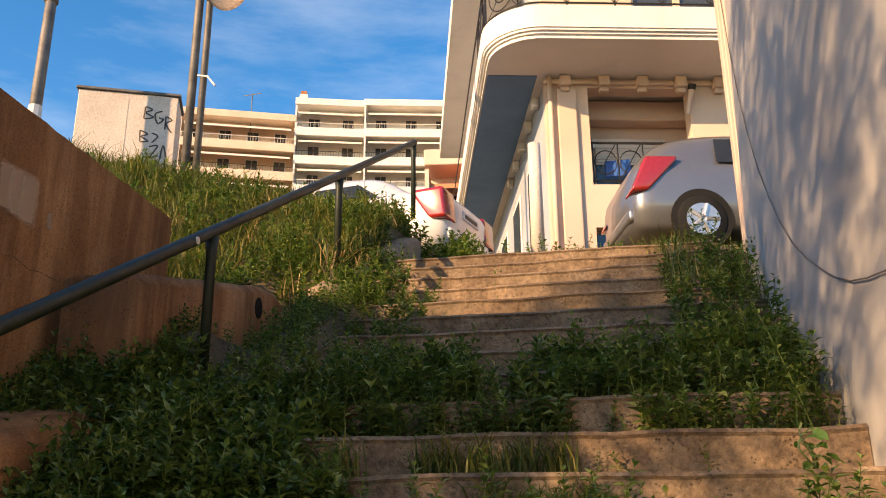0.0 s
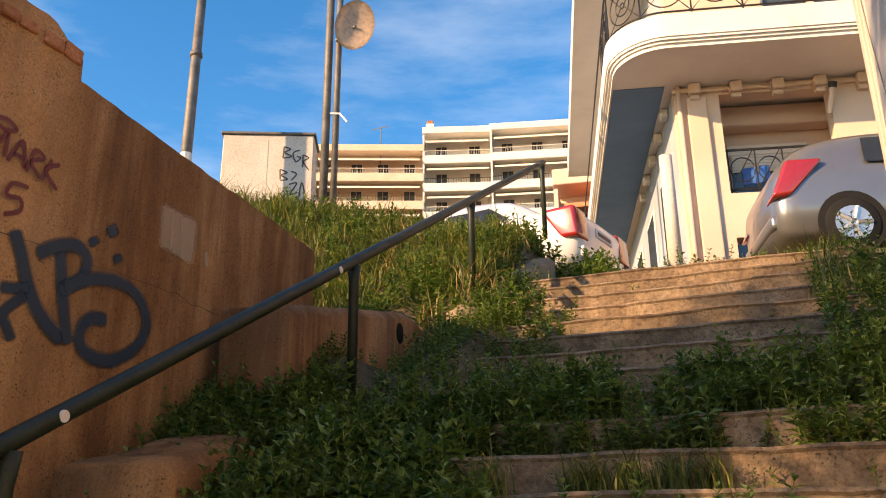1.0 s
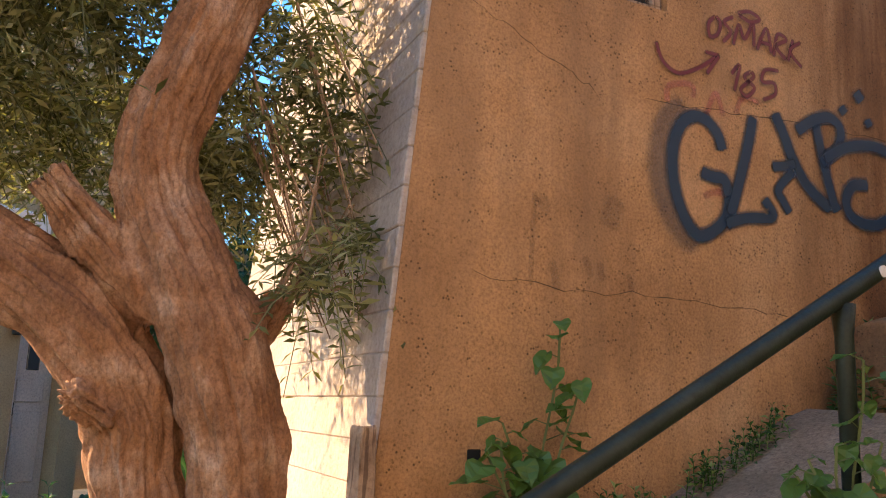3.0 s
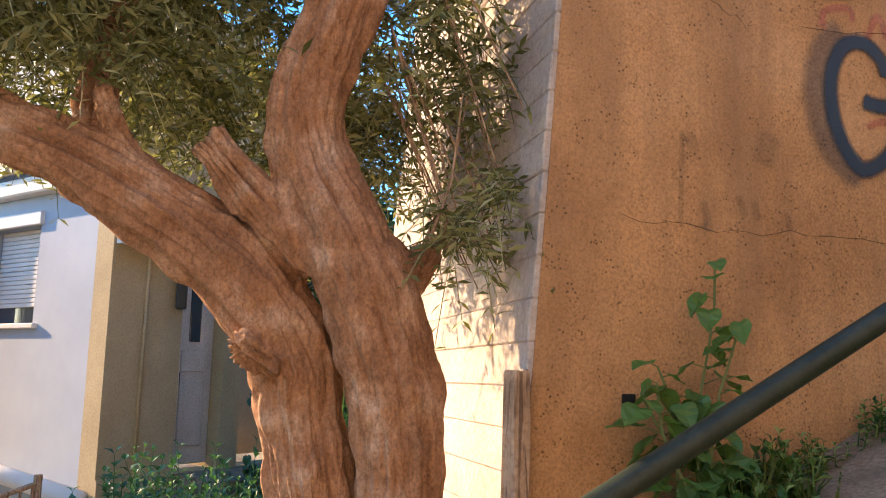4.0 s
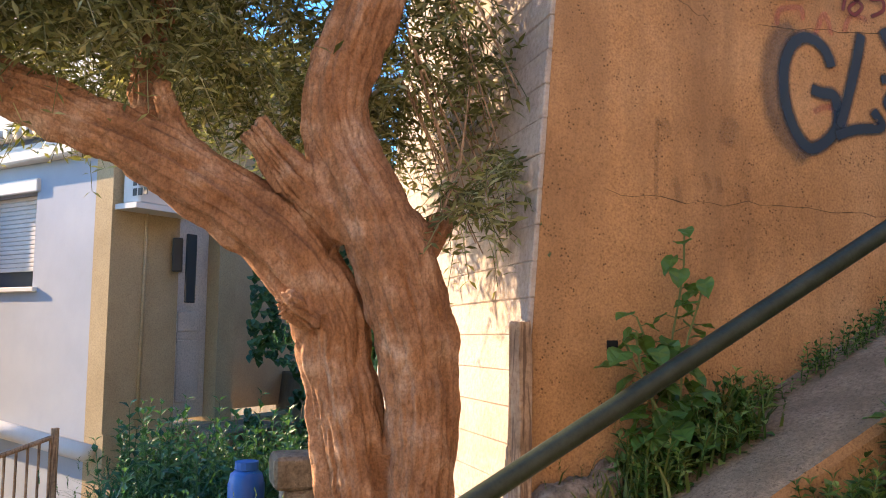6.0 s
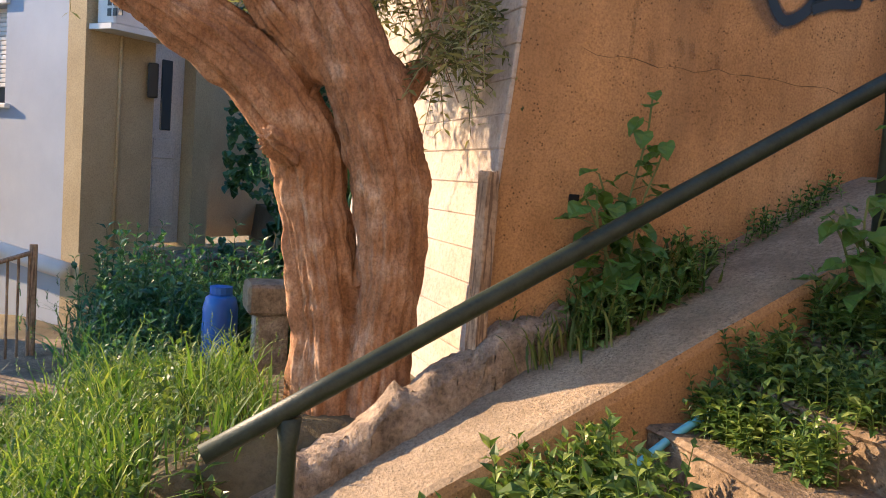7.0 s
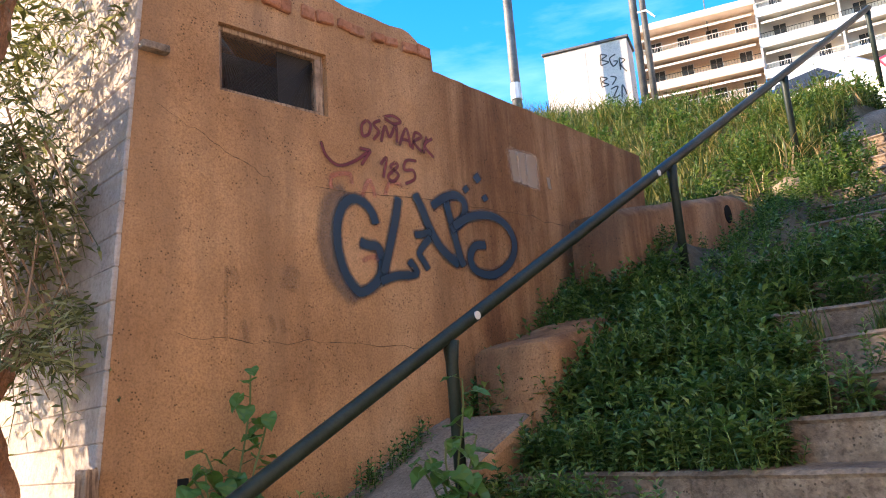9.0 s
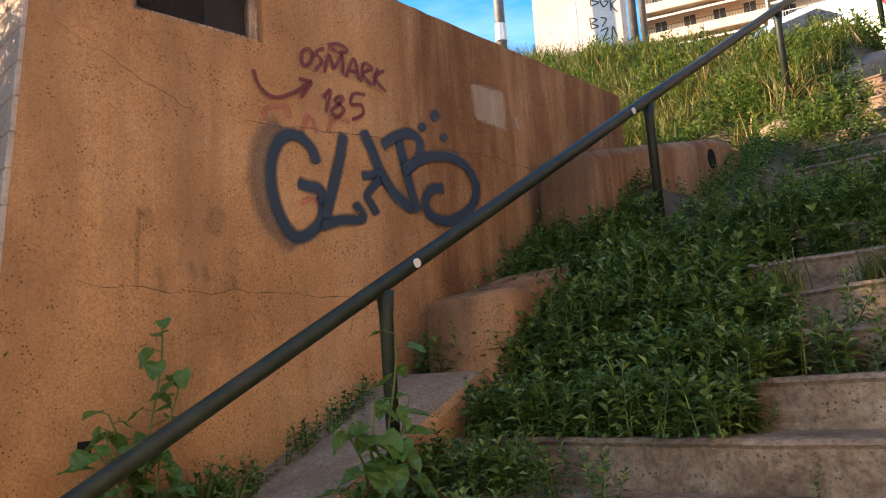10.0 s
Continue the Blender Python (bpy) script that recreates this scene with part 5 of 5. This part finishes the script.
for i in range(6):
    part("shutter_slat", box((2.0, V0 + 0.885, 7.25 + 0.05 * i), (3.15, V0 + 0.9, 7.295 + 0.05 * i), 0.006, 1), M_WHITE, house)
for i in range(8):
    u = U0 + 0.3 + 0.62 * i
    bk = box((u - 0.09, V0 - 0.16, SOF - 0.18), (u + 0.09, V0, SOF - 0.01), 0.02, 2)
    add_box(bk, (u - 0.075, V0 - 0.1, SOF - 0.26), (u + 0.075, V0, SOF - 0.18), 0.015, 1)
    part("bracket", bk, M_CREAM, house)
part("string_course", box((U0 - 0.04, V0 - 0.07, SOF - 0.12), (9, V0, SOF - 0.06), 0.01, 1), M_CREAM, house)
for v in range(5):
    part("side_bracket", box((U0 - 0.13, V0 + 0.6 + 0.9 * v, SOF - 0.18), (U0, V0 + 0.78 + 0.9 * v, SOF - 0.01), 0.02, 1), M_WHITE, house)
spot = part("floodlight", tube([(3.3, V0 - 0.02, 7.75), (3.36, V0 - 0.14, 8.12)], [0.035, 0.045], 10), M_CREAM, house, "slim wall floodlight")
part("lens", tube([(3.36, V0 - 0.14, 8.12), (3.37, V0 - 0.17, 8.2)], [0.06, 0.065], 10), M_IRON, spot)
part("downpipe", tube([(U0 + 0.06, V0 - 0.05, 4.4), (U0 + 0.06, V0 - 0.05, SOF)], 0.04, 8), M_CREAM, house, "", True)


def slab_outline(off, u1=9.0, v1=12.0, r=0.85):
    r2 = r + off
    pts = [(-off, v1)]
    for k in range(11):
        a = math.pi + k * math.pi / 20
        pts.append((r + r2 * math.cos(a), r + r2 * math.sin(a)))
    return pts + [(u1, -off), (u1, v1)]


for z0, z1, off in ((0.0, 0.06, -0.09), (0.06, 0.1, -0.055), (0.1, 0.14, -0.02), (0.14, 0.5, 0.0)):
    part("balcony_slab", extrude_poly(slab_outline(off), lambda a, b, z0=z0: (a, b, SOF + z0), (0, 0, z1 - z0)), M_WHITE, house)
DECK = SOF + 0.5
part("side_soffit", box((0.12, V0 - 0.1, SOF - 0.012), (U0 - 0.14, 11.9, SOF - 0.004)), M_SOFFIT, house, "blue-grey soffit panel")
for lo, hi in (((U0, V0, DECK), (2.55, V0 + 0.25, 11.6)), ((2.55, V0, 10.85), (4.9, V0 + 0.25, 11.6)), ((4.9, V0, DECK), (9, V0 + 0.25, 11.6))):
    part("upper_wall", box(lo, hi), M_CREAM, house)
part("upper_side_wall", box((U0, V0 + 0.25, DECK), (U0 + 0.25, 12, 11.6)), M_SIDE_SHADE, house)
for i in range(3):
    part("balcony_door", box((2.6 + 0.78 * i, V0 + 0.1, DECK), (3.3 + 0.78 * i, V0 + 0.14, 10.85)), M_GLASS, house)
    part("door_frame", box((2.5 + 0.78 * i, V0 + 0.04, DECK), (2.6 + 0.78 * i, V0 + 0.2, 10.85)), M_CREAM, house)
part("upper_slab", extrude_poly(slab_outline(0.25), lambda a, b: (a, b, 11.6), (0, 0, 0.5)), M_WHITE, house)
# iron railing along the balcony edge
path = [Vector((a, b, 0)) for a, b in slab_outline(-0.06)[:-1]]
segs = []
for a, b in zip(path, path[1:]):
    n = max(1, round((b - a).length / 0.12))
    segs += [a.lerp(b, k / n) for k in range(n)]
for z in (0.08, 0.93):
    bars = bmesh.new()
    add_tube(bars, [p + Vector((0, 0, DECK + z)) for p in segs], 0.016, 5)
    part("railing_bar", bars, M_IRON, house)
front = [p for p in segs if p.y < 2.2]
for i in range(0, len(front) - 6, 6):
    p, q = front[i], front[i + 6]
    if (q - p).length < 0.2:
        continue
    c = (p + q) / 2
    t = (q - p).normalized()
    w = (q - p).length * 0.5
    b = bmesh.new()
    add_tube(b, [p + Vector((0, 0, DECK)), p + Vector((0, 0, DECK + 0.94))], 0.014, 5)
    for rad in (0.28, 0.15, 0.04):
        ring = [c + t * rad * math.cos(a) + Vector((0, 0, DECK + 0.5 + rad * 1.1 * math.sin(a))) for a in (k * math.pi / 10 for k in range(21))]
        add_tube(b, ring, 0.011, 5, False)
    for s in (-1, 1):
        add_tube(b, [c + t * w * s + Vector((0, 0, DECK + 0.08)), c + t * 0.03 * s + Vector((0, 0, DECK + 0.48)), c + t * w * s + Vector((0, 0, DECK + 0.92))], 0.009, 5)
    part("railing_panel", b, M_IRON, house)
# loggia railing and the washing on it
for z, r in ((7.3, 0.02), (6.65, 0.014)):
    part("loggia_rail", tube([(OP0, V0 + 0.12, z), (OP1, V0 + 0.12, z)], r, 6), M_IRON, house)
for k in range(4):
    c = OP0 + 0.25 + 0.4 * k
    b = bmesh.new()
    add_tube(b, [(c - 0.2, V0 + 0.12, 6.55), (c - 0.2, V0 + 0.12, 7.3)], 0.012, 5)
    ring = [(c + 0.18 * math.cos(a), V0 + 0.12, 6.97 + 0.2 * math.sin(a)) for a in (j * math.pi / 8 for j in range(17))]
    add_tube(b, ring, 0.011, 5, False)
    add_tube(b, [(c - 0.2, V0 + 0.12, 6.65), (c + 0.18, V0 + 0.12, 7.3)], 0.009, 5)
    part("loggia_panel", b, M_IRON, house)
for u in (2.2, 2.75):
    cl = thing("blue_washing", HM @ Vector((u, V0 + 0.3, 6.8)), "blue cloth hung behind the loggia railing", "cloth", "washing in the loggia")
    cb = box((-0.2, -0.02, 0), (0.2, 0.02, 0.28), 0.015, 2)
    bmesh.ops.subdivide_edges(cb, edges=cb.edges[:], cuts=3)
    for q in cb.verts:
        q.co.y += 0.03 * math.sin(q.co.x * 30 + u * 9) * (0.3 - q.co.z) * 3
    part("cloth", cb, M_BLUE_DRUM, cl, "", True)

# ---- apartment blocks on the hill ----
def flats(name, label, origin, turn, width, depth, storeys, rise, wall_mat, awning_mat, roof_extra=0.0):
    ob = thing(name, (0, 0, 0), label, "building", "apartment blocks on the hill")
    ob.matrix_world = Matrix.Translation(origin) @ Matrix.Rotation(radians(turn), 4, "Z")
    part("wall", box((0, 0, -14), (width, depth, storeys * rise + 0.4)), wall_mat, ob)
    part("parapet", box((-0.15, -1.5, storeys * rise), (width + 0.15, 0.2, storeys * rise + 0.7), 0.03, 1), wall_mat, ob)
    for s in range(storeys):
        z = s * rise
        part("balcony", box((-0.1, -1.6, z - 0.15), (width + 0.1, 0, z + 0.05), 0.02, 1), wall_mat, ob)
        part("balcony_front", box((-0.1, -1.62, z - 0.35), (width + 0.1, -1.5, z + 0.5), 0.02, 1), wall_mat, ob)
        rb_ = bmesh.new()
        add_tube(rb_, [(0, -1.55, z + 1.0), (width, -1.55, z + 1.0)], 0.035, 5)
        for k in range(int(width / 0.25)):
            add_tube(rb_, [(0.12 + 0.25 * k, -1.55, z + 0.5), (0.12 + 0.25 * k, -1.55, z + 1.0)], 0.014, 4)
        part("railing", rb_, M_IRON if s % 2 else M_WHITE, ob)
        aw = extrude_poly([(-0.05, rise - 0.35), (-1.75, rise - 0.95), (-1.78, rise - 1.15), (-1.7, rise - 0.98), (-0.05, rise - 0.42)], lambda a, b, z=z: (0.3, a, z + b), (width - 0.6, 0, 0))
        part("awning", aw, awning_mat, ob)
        n = max(2, int(width / 2.4))
        for k in range(n):
            u = (k + 0.5) * width / n
            w = part("window", box((u - 0.6, -0.06, z + 0.05), (u + 0.6, 0.0, z + 2.15), 0.01, 1), M_WHITE, ob)
            part("pane", box((u - 0.52, -0.075, z + 0.1), (u - 0.02, -0.06, z + 2.05)), M_GLASS, w)
            part("pane", box((u + 0.02, -0.075, z + 0.1), (u + 0.52, -0.06, z + 2.05)), M_GLASS, w)
        part("partition", box((-0.12, -1.55, z), (0.05, 0, z + rise - 0.2)), wall_mat, ob)
    if roof_extra:
        part("chimney", box((0.1, 0.3, storeys * rise), (0.9, 1.1, storeys * rise + roof_extra), 0.03, 1), wall_mat, ob)
        part("chimney_cap", box((0.2, 0.4, storeys * rise + roof_extra), (0.8, 1.0, storeys * rise + roof_extra + 0.4), 0.03, 1), M_BRICK, ob)
    return ob


M_AWN = plain("cream_awning", (0.72, 0.66, 0.55), 0.8, 0, 0.1, 2)
M_AWN2 = plain("orange_awning", (0.6, 0.2, 0.09), 0.8, 0, 0.1, 2)
flats("apartment_block", "salmon apartment block with deep balconies", (-38.4, 66.5, 28.4), 22, 10.4, 9, 3, 2.9, M_SALMON, M_AWN)
flats("apartment_block", "white apartment block with chimney and awnings", (-28.6, 70.6, 30.2), 18, 6.6, 9, 3, 2.95, M_WHITE, M_AWN, 2.0)
flats("apartment_block", "white apartment block with wide balconies", (-22.2, 72.6, 30.2), 14, 8.9, 9, 3, 3.0, M_WHITE, M_AWN)
flats("apartment_block", "tall white apartment block behind the others", (-13.6, 76.0, 31.0), 12, 6.0, 9, 4, 3.0, M_WHITE, M_AWN)
flats("apartment_block", "cream apartment block with orange awning", (-7.4, 33.0, 9.4), 8, 9.0, 8, 2, 2.9, M_CREAM, M_AWN2)
ant = thing("roof_antenna", (-32.5, 68.5, 36.0), "thin television antenna on a flat roof", "antenna")
part("mast", tube([(0, 0, 0), (0, 0, 4.2)], 0.05, 6), M_POLE, ant)
part("boom", tube([(-0.9, 0, 4.1), (0.9, 0, 4.2)], 0.04, 6), M_POLE, ant)

# ---- house below the olive tree ----
LM = Matrix.Translation((-10.1, -0.9, -0.35))
low = thing("lower_house", (0, 0, 0), "two-tone rendered house with roller shutter and tiled eaves", "house")
low.matrix_world = LM
RD, LD = Vector((-0.64, 0.77, 0)), Vector((-0.77, -0.64, 0))


def slab_on(dirv, normal, a0, a1, z0, z1, d0, d1, bevel=0.0):
    bm = box((a0, d0, z0), (a1, d1, z1), bevel, 1)
    bmesh.ops.transform(bm, matrix=Matrix((( dirv.x, normal.x, 0, 0), (dirv.y, normal.y, 0, 0), (0, 0, 1, 0), (0, 0, 0, 1))), verts=bm.verts)
    bmesh.ops.recalc_face_normals(bm, faces=bm.faces)
    return bm


RN, LN = Vector((0.77, 0.64, 0)), Vector((0.64, -0.77, 0))
WIN = (1.45, 2.6, 2.36, 3.5)
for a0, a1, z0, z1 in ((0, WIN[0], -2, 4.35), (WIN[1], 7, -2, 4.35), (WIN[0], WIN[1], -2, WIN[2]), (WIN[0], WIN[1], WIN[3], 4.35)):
    part("pale_wall", slab_on(LD, LN, a0, a1, z0, z1, -0.3, 0), M_WHITE_SHADED, low)
part("tan_wall", slab_on(RD, RN, -0.003, 0.93, 0.75, 6.2, -0.3, 0.004), M_TAN, low)
part("plinth", slab_on(RD, RN, -0.003, 5, -2, 0.75, -0.3, 0.03), M_TAN, low)
part("door_wall", slab_on(RD, RN, 0.932, 1.56, 3.3, 6.2, -0.3, -0.12), M_TAN, low)
part("reveal", slab_on(RD, RN, 0.932, 0.99, 0.75, 3.3, -0.3, -0.06), M_BOX, low)
part("pier", slab_on(RD, RN, 1.56, 1.84, 0.75, 6.2, -0.9, 0.004), M_TAN, low)
part("porch_wall", slab_on(RD, RN, 1.84, 5.0, 0.75, 6.2, -1.3, -1.0), M_TAN, low)
door = part("door", slab_on(RD, RN, 0.99, 1.56, 0.8, 3.3, -0.26, -0.2, 0.01), M_BOX, low, "cream panelled entrance door")
part("door_panel", slab_on(RD, RN, 1.1, 1.45, 1.0, 1.75, -0.2, -0.185, 0.01), M_BOX, door)
part("door_panel", slab_on(RD, RN, 1.1, 1.45, 1.85, 2.1, -0.2, -0.185, 0.01), M_BOX, door)
part("door_glass", slab_on(RD, RN, 1.2, 1.36, 2.2, 3.05, -0.2, -0.19, 0.01), M_GLASS, door)
part("door_handle", slab_on(RD, RN, 1.04, 1.08, 1.7, 1.85, -0.2, -0.15, 0.01), M_IRON, door)
part("upper_wall", slab_on(LD, LN, 0.15, 7, 4.35, 6.2, -0.3, -0.12), M_WHITE, low)
part("cornice", slab_on(LD, LN, -0.05, 7, 3.85, 4.05, -0.1, 0.16, 0.02), M_WHITE, low)
for i in range(22):
    b = bmesh.new()
    p = LD * (0.15 + 0.2 * i)
    add_tube(b, [p + LN * -0.1 + Vector((0, 0, 4.27)), p + LN * 0.24 + Vector((0, 0, 4.17))], [0.07, 0.085], 10)
    bmesh.ops.recalc_face_normals(b, faces=b.faces)
    part("roof_tile", b, M_BOX, low, "", True)
part("window_frame", slab_on(LD, LN, WIN[0] - 0.06, WIN[1] + 0.06, WIN[3], WIN[3] + 0.16, -0.05, 0.05, 0.01), M_WHITE, low)
part("sill", slab_on(LD, LN, WIN[0] - 0.1, WIN[1] + 0.1, WIN[2] - 0.06, WIN[2], -0.25, 0.06, 0.01), M_WHITE, low)
part("window_pane", slab_on(LD, LN, WIN[0], WIN[1], WIN[2], WIN[3], -0.22, -0.2), M_GLASS, low)
for i in range(17):
    z = WIN[3] - 0.055 * (i + 1)
    part("shutter_slat", slab_on(LD, LN, WIN[0] + 0.02, WIN[1] - 0.02, z, z + 0.05, -0.18, -0.15, 0.008), M_WHITE, low)
part("pipe", tube([LD * 0.1 + LN * 0.08 + Vector((0, 0, 0.55)), LD * 4 + LN * 0.08 + Vector((0, 0, 0.85))], 0.1, 12), M_WHITE, low, "white drain pipe", True)
part("conduit", tube([RD * 0.42 + RN * 0.02 + Vector((0, 0, 0.7)), RD * 0.45 + RN * 0.02 + Vector((0, 0, 4.0))], 0.02, 8), M_TAN, low, "", True)
part("door_step", slab_on(RD, RN, 0.9, 2.2, -1, 0.74, 0.03, 0.9, 0.01), M_STEP, low)
for i in range(4):
    part("stair", slab_on(RD, RN, 0.9 - 0.3 * (i + 1), 0.9 - 0.3 * i, -1, 0.56 - 0.19 * i, 0.03, 0.9, 0.01), M_STEP, low)
ac = thing("air_conditioner", LM @ (RD * 0.48 + RN * 0.2 + Vector((0, 0, 3.25))), "white air conditioning unit on a wall bracket", "air conditioner")
part("body", slab_on(RD, RN, -0.4, 0.4, 0, 0.56, -0.14, 0.15, 0.02), M_WHITE, ac)
for i in range(4):
    for k in range(3):
        part("grille_bar", slab_on(LD, LN, -0.1 - 0.09 * k, -0.04 - 0.09 * k, 0.08 + 0.11 * i, 0.16 + 0.11 * i, 0.395, 0.406), M_IRON, ac)
part("bracket", slab_on(RD, RN, -0.45, 0.5, -0.06, 0, -0.2, 0.17), M_WHITE, ac)
lamp = thing("wall_lamp", LM @ (RD * 0.86 + RN * 0.06 + Vector((0, 0, 2.75))), "small black wall lamp beside the door", "lamp")
part("body", box((-0.06, -0.06, -0.2), (0.06, 0.06, 0.2), 0.02, 2), M_IRON, lamp)

# unseen wall, added to keep the sun off the path and house corner
yard = extrude_poly([(0, -2.5), (5.4, -2.5), (5.4, 3.4), (0, 3.4)], lambda a, z: (-9.6 - 0.74 * a, -3.4 - 0.67 * a, z), (-0.2, 0.2, 0))
tagged(part("wall_shade_blocker", yard, M_TAN), "unseen plain wall added to shade the path", "wall", kind="structure")

# garden gate with bars
gate = thing("garden_railing", (-8.55, -1.2, -0.4), "rusty dark iron garden railing", "railing")
for k in range(13):
    p = Vector((0.08 * k * 0.75, -0.08 * k, 0))
    part("bar", tube([p, p + Vector((0, 0, 0.95 - 0.025 * k))], 0.012, 6), M_WOOD, gate)
part("top_bar", tube([(0, 0, 0.97), (0.75, -1.0, 0.66)], 0.022, 8), M_WOOD, gate)
part("post", tube([(-0.03, 0.03, 0), (-0.03, 0.03, 1.05)], 0.035, 8), M_WOOD, gate)
path_ = bmesh.new()
add_box(path_, (-9.3, -3.5, -0.7), (-7.2, -0.5, -0.385), 0.02, 1)
tagged(part("pavement", path_, M_STEP), "shaded grey concrete path beside the lower house", "pavement", kind="structure")

# ivy on a dark trellis wall
tagged(part("wall_garden", extrude_poly([(0, -1), (2.6, -1), (2.6, 2.9), (0, 3.2)], lambda a, z: (-9.4 + 0.3 * a, 1.15 + a, z), (-0.25, 0.08, 0)), M_TAN), "garden wall covered with ivy", "wall", kind="structure")
ri = random.Random(3)
pi_ = Pile()
for k in range(3600):
    a, z = ri.uniform(-0.55, 2.5), ri.uniform(0.3, 3.6)
    if noise.noise((a * 1.5, z * 1.5, 4)) < -0.18 and z < 1.2:
        continue
    v, f = heart_arrays(ri.uniform(0.07, 0.12), ri.uniform(0.08, 0.12))
    bulge = 0.15 + 0.25 * noise.noise((a * 2, z * 2, 1))
    pi_.add(v @ rot(ri.uniform(-0.9, 0.9), ri.uniform(-1.3, -0.2), ri.uniform(-0.5, 0.5)).T + np.array((-9.25 + 0.3 * a + bulge, 1.1 + a, z)), f)
ivy = pi_.mesh("ivy", M_IVY)
tagged(ivy, "dark glossy ivy hanging over the garden wall", "ivy", kind="stuff")

plank = thing("wooden_plank", (-8.75, 0.55, -0.4), "weathered wooden plank leaning in the shrubs", "plank")
part("board", box((-0.03, -0.07, 0), (0.03, 0.07, 1.5), 0.006, 1), M_WOOD, plank).rotation_euler = (radians(-38), 0, 0)
# blue drum, stone pillar, stake, pipe, paper
drum = thing("blue_drum", (-6.95, 0.38, -0.4), "blue plastic drum in the garden", "drum")
part("body", tube([(0, 0, 0), (0, 0, 0.05), (0, 0, 0.78), (0, 0, 0.86), (0, 0, 0.89)], [0.13, 0.14, 0.14, 0.12, 0.08], 18), M_BLUE_DRUM, drum, "", True)
part("lid", tube([(0, 0, 0.89), (0, 0, 0.95)], 0.09, 14), M_BLUE_DRUM, drum)
pil = thing("stone_pillar", (-6.55, 0.72, -0.4), "broken stone pillar with a pale cap", "pillar")
part("shaft", box((-0.13, -0.13, 0), (0.13, 0.13, 0.82), 0.04, 2), M_RUBBLE, pil)
part("cap", box((-0.2, -0.2, 0.82), (0.2, 0.2, 1.06), 0.06, 3), M_STEP, pil, "rounded pale stone cap")
stake = thing("wooden_stake", (-3.375, 1.12, 0.74), "weathered grey-brown wooden stake leaning on the wall", "stake")
bm = box((-0.038, -0.03, 0), (0.038, 0.03, 0.86), 0.008, 2)
bmesh.ops.subdivide_edges(bm, edges=bm.edges[:], cuts=4)
for v in bm.verts:
    v.co += Vector((0.01 * noise.noise((v.co.x * 40, v.co.y * 40, v.co.z * 4)), 0.012 * noise.noise((v.co.x * 40, 3, v.co.z * 5)), 0.02 * noise.noise((v.co.x * 60, v.co.y * 60, 1)) if v.co.z > 0.8 else 0))
part("post", bm, M_WOOD, stake).rotation_euler = (radians(-3), radians(-3), radians(20))
ppipe = thing("plastic_pipe", (-2.68, 1.5, 0.58), "pale blue plastic pipe lying across a step", "pipe")
part("pipe", tube(spline([(0.03, -0.04, 0.0), (0.025, 0.14, 0.12), (0.03, 0.4, 0.27)], 4), 0.016, 10), M_PIPE, ppipe, "", True)
paper = thing("paper_scrap", (-1.99, 1.45, surface_z(-1.99, 1.45)), "crumpled white paper scrap on a step", "paper")
part("scrap", box((-0.06, -0.02, 0.0), (0.06, 0.02, 0.016), 0.006, 1), M_WHITE, paper)

# ---- broad-leaved climbers by the wall and the post ----
def climber(name, label, base, h, n, size, seed, stems=5, spread=0.3):
    r = random.Random(seed)
    ob = thing(name, base, label, "plant")
    st = Pile()
    for s in range(stems):
        a = math.pi / 2 + (s - (stems - 1) / 2) * 2 * math.pi / stems + r.uniform(-0.3, 0.3)
        out = spread * r.uniform(0.3, 1.0) * (0.25 if s == stems // 2 else 1)
        hh = h * (1 if s == stems // 2 else r.uniform(0.45, 0.8))
        pts = [np.array((0.35 * out * t * math.cos(a) + 0.02 * math.sin(5 * t + s), out * t * math.sin(a + math.pi / 2 * (s % 2)) + 0.02 * math.sin(7 * t + s), hh * t)) for t in np.linspace(0, 1, 8)]
        for q0, q1 in zip(pts, pts[1:]):
            stalk(st, q0, q1, 0.006, 0.0045)
        for k in range(n):
            t = 0.15 + 0.85 * k / (n - 1)
            i = min(6, int(t * 7))
            c = pts[i] + (pts[i + 1] - pts[i]) * (t * 7 - i)
            yaw = r.uniform(-2.2, 2.2)
            reach = r.uniform(0.03, 0.13) * (1.25 - 0.8 * t)
            e = c + np.array((0.7 * math.cos(yaw), math.sin(yaw), 0.3)) * reach
            stalk(st, c, e, 0.0028, 0.002)
            z = size * r.uniform(0.55, 1.1) * (1 - 0.35 * max(0, t - 0.7) / 0.3)
            v, f = heart_arrays(z, z * r.uniform(0.85, 1.05))
            one = Pile()
            one.add(v @ rot(yaw, r.uniform(-1.1, 0.1), r.uniform(-0.5, 0.5)).T + e, f)
            one.mesh("leaf", M_LEAF_BIG, ob)
    st.mesh("stem", M_STEM, ob)
    return ob


climber("broad_leaf_plant", "tall broad-leaved green plant against the ochre wall", (-3.33, 1.76, ramp_z(1.76)), 0.98, 15, 0.125, 3, 5, 0.28)
climber("broad_leaf_plant", "broad-leaved climbing plant round the rail post", (-2.56, 2.38, surface_z(-2.56, 2.38)), 0.8, 11, 0.11, 7, 5, 0.24)
climber("broad_leaf_plant", "small leafy weed on a step by the pale wall", (0.12, 3.9, surface_z(0.12, 3.9)), 0.16, 4, 0.07, 9, 3, 0.1)
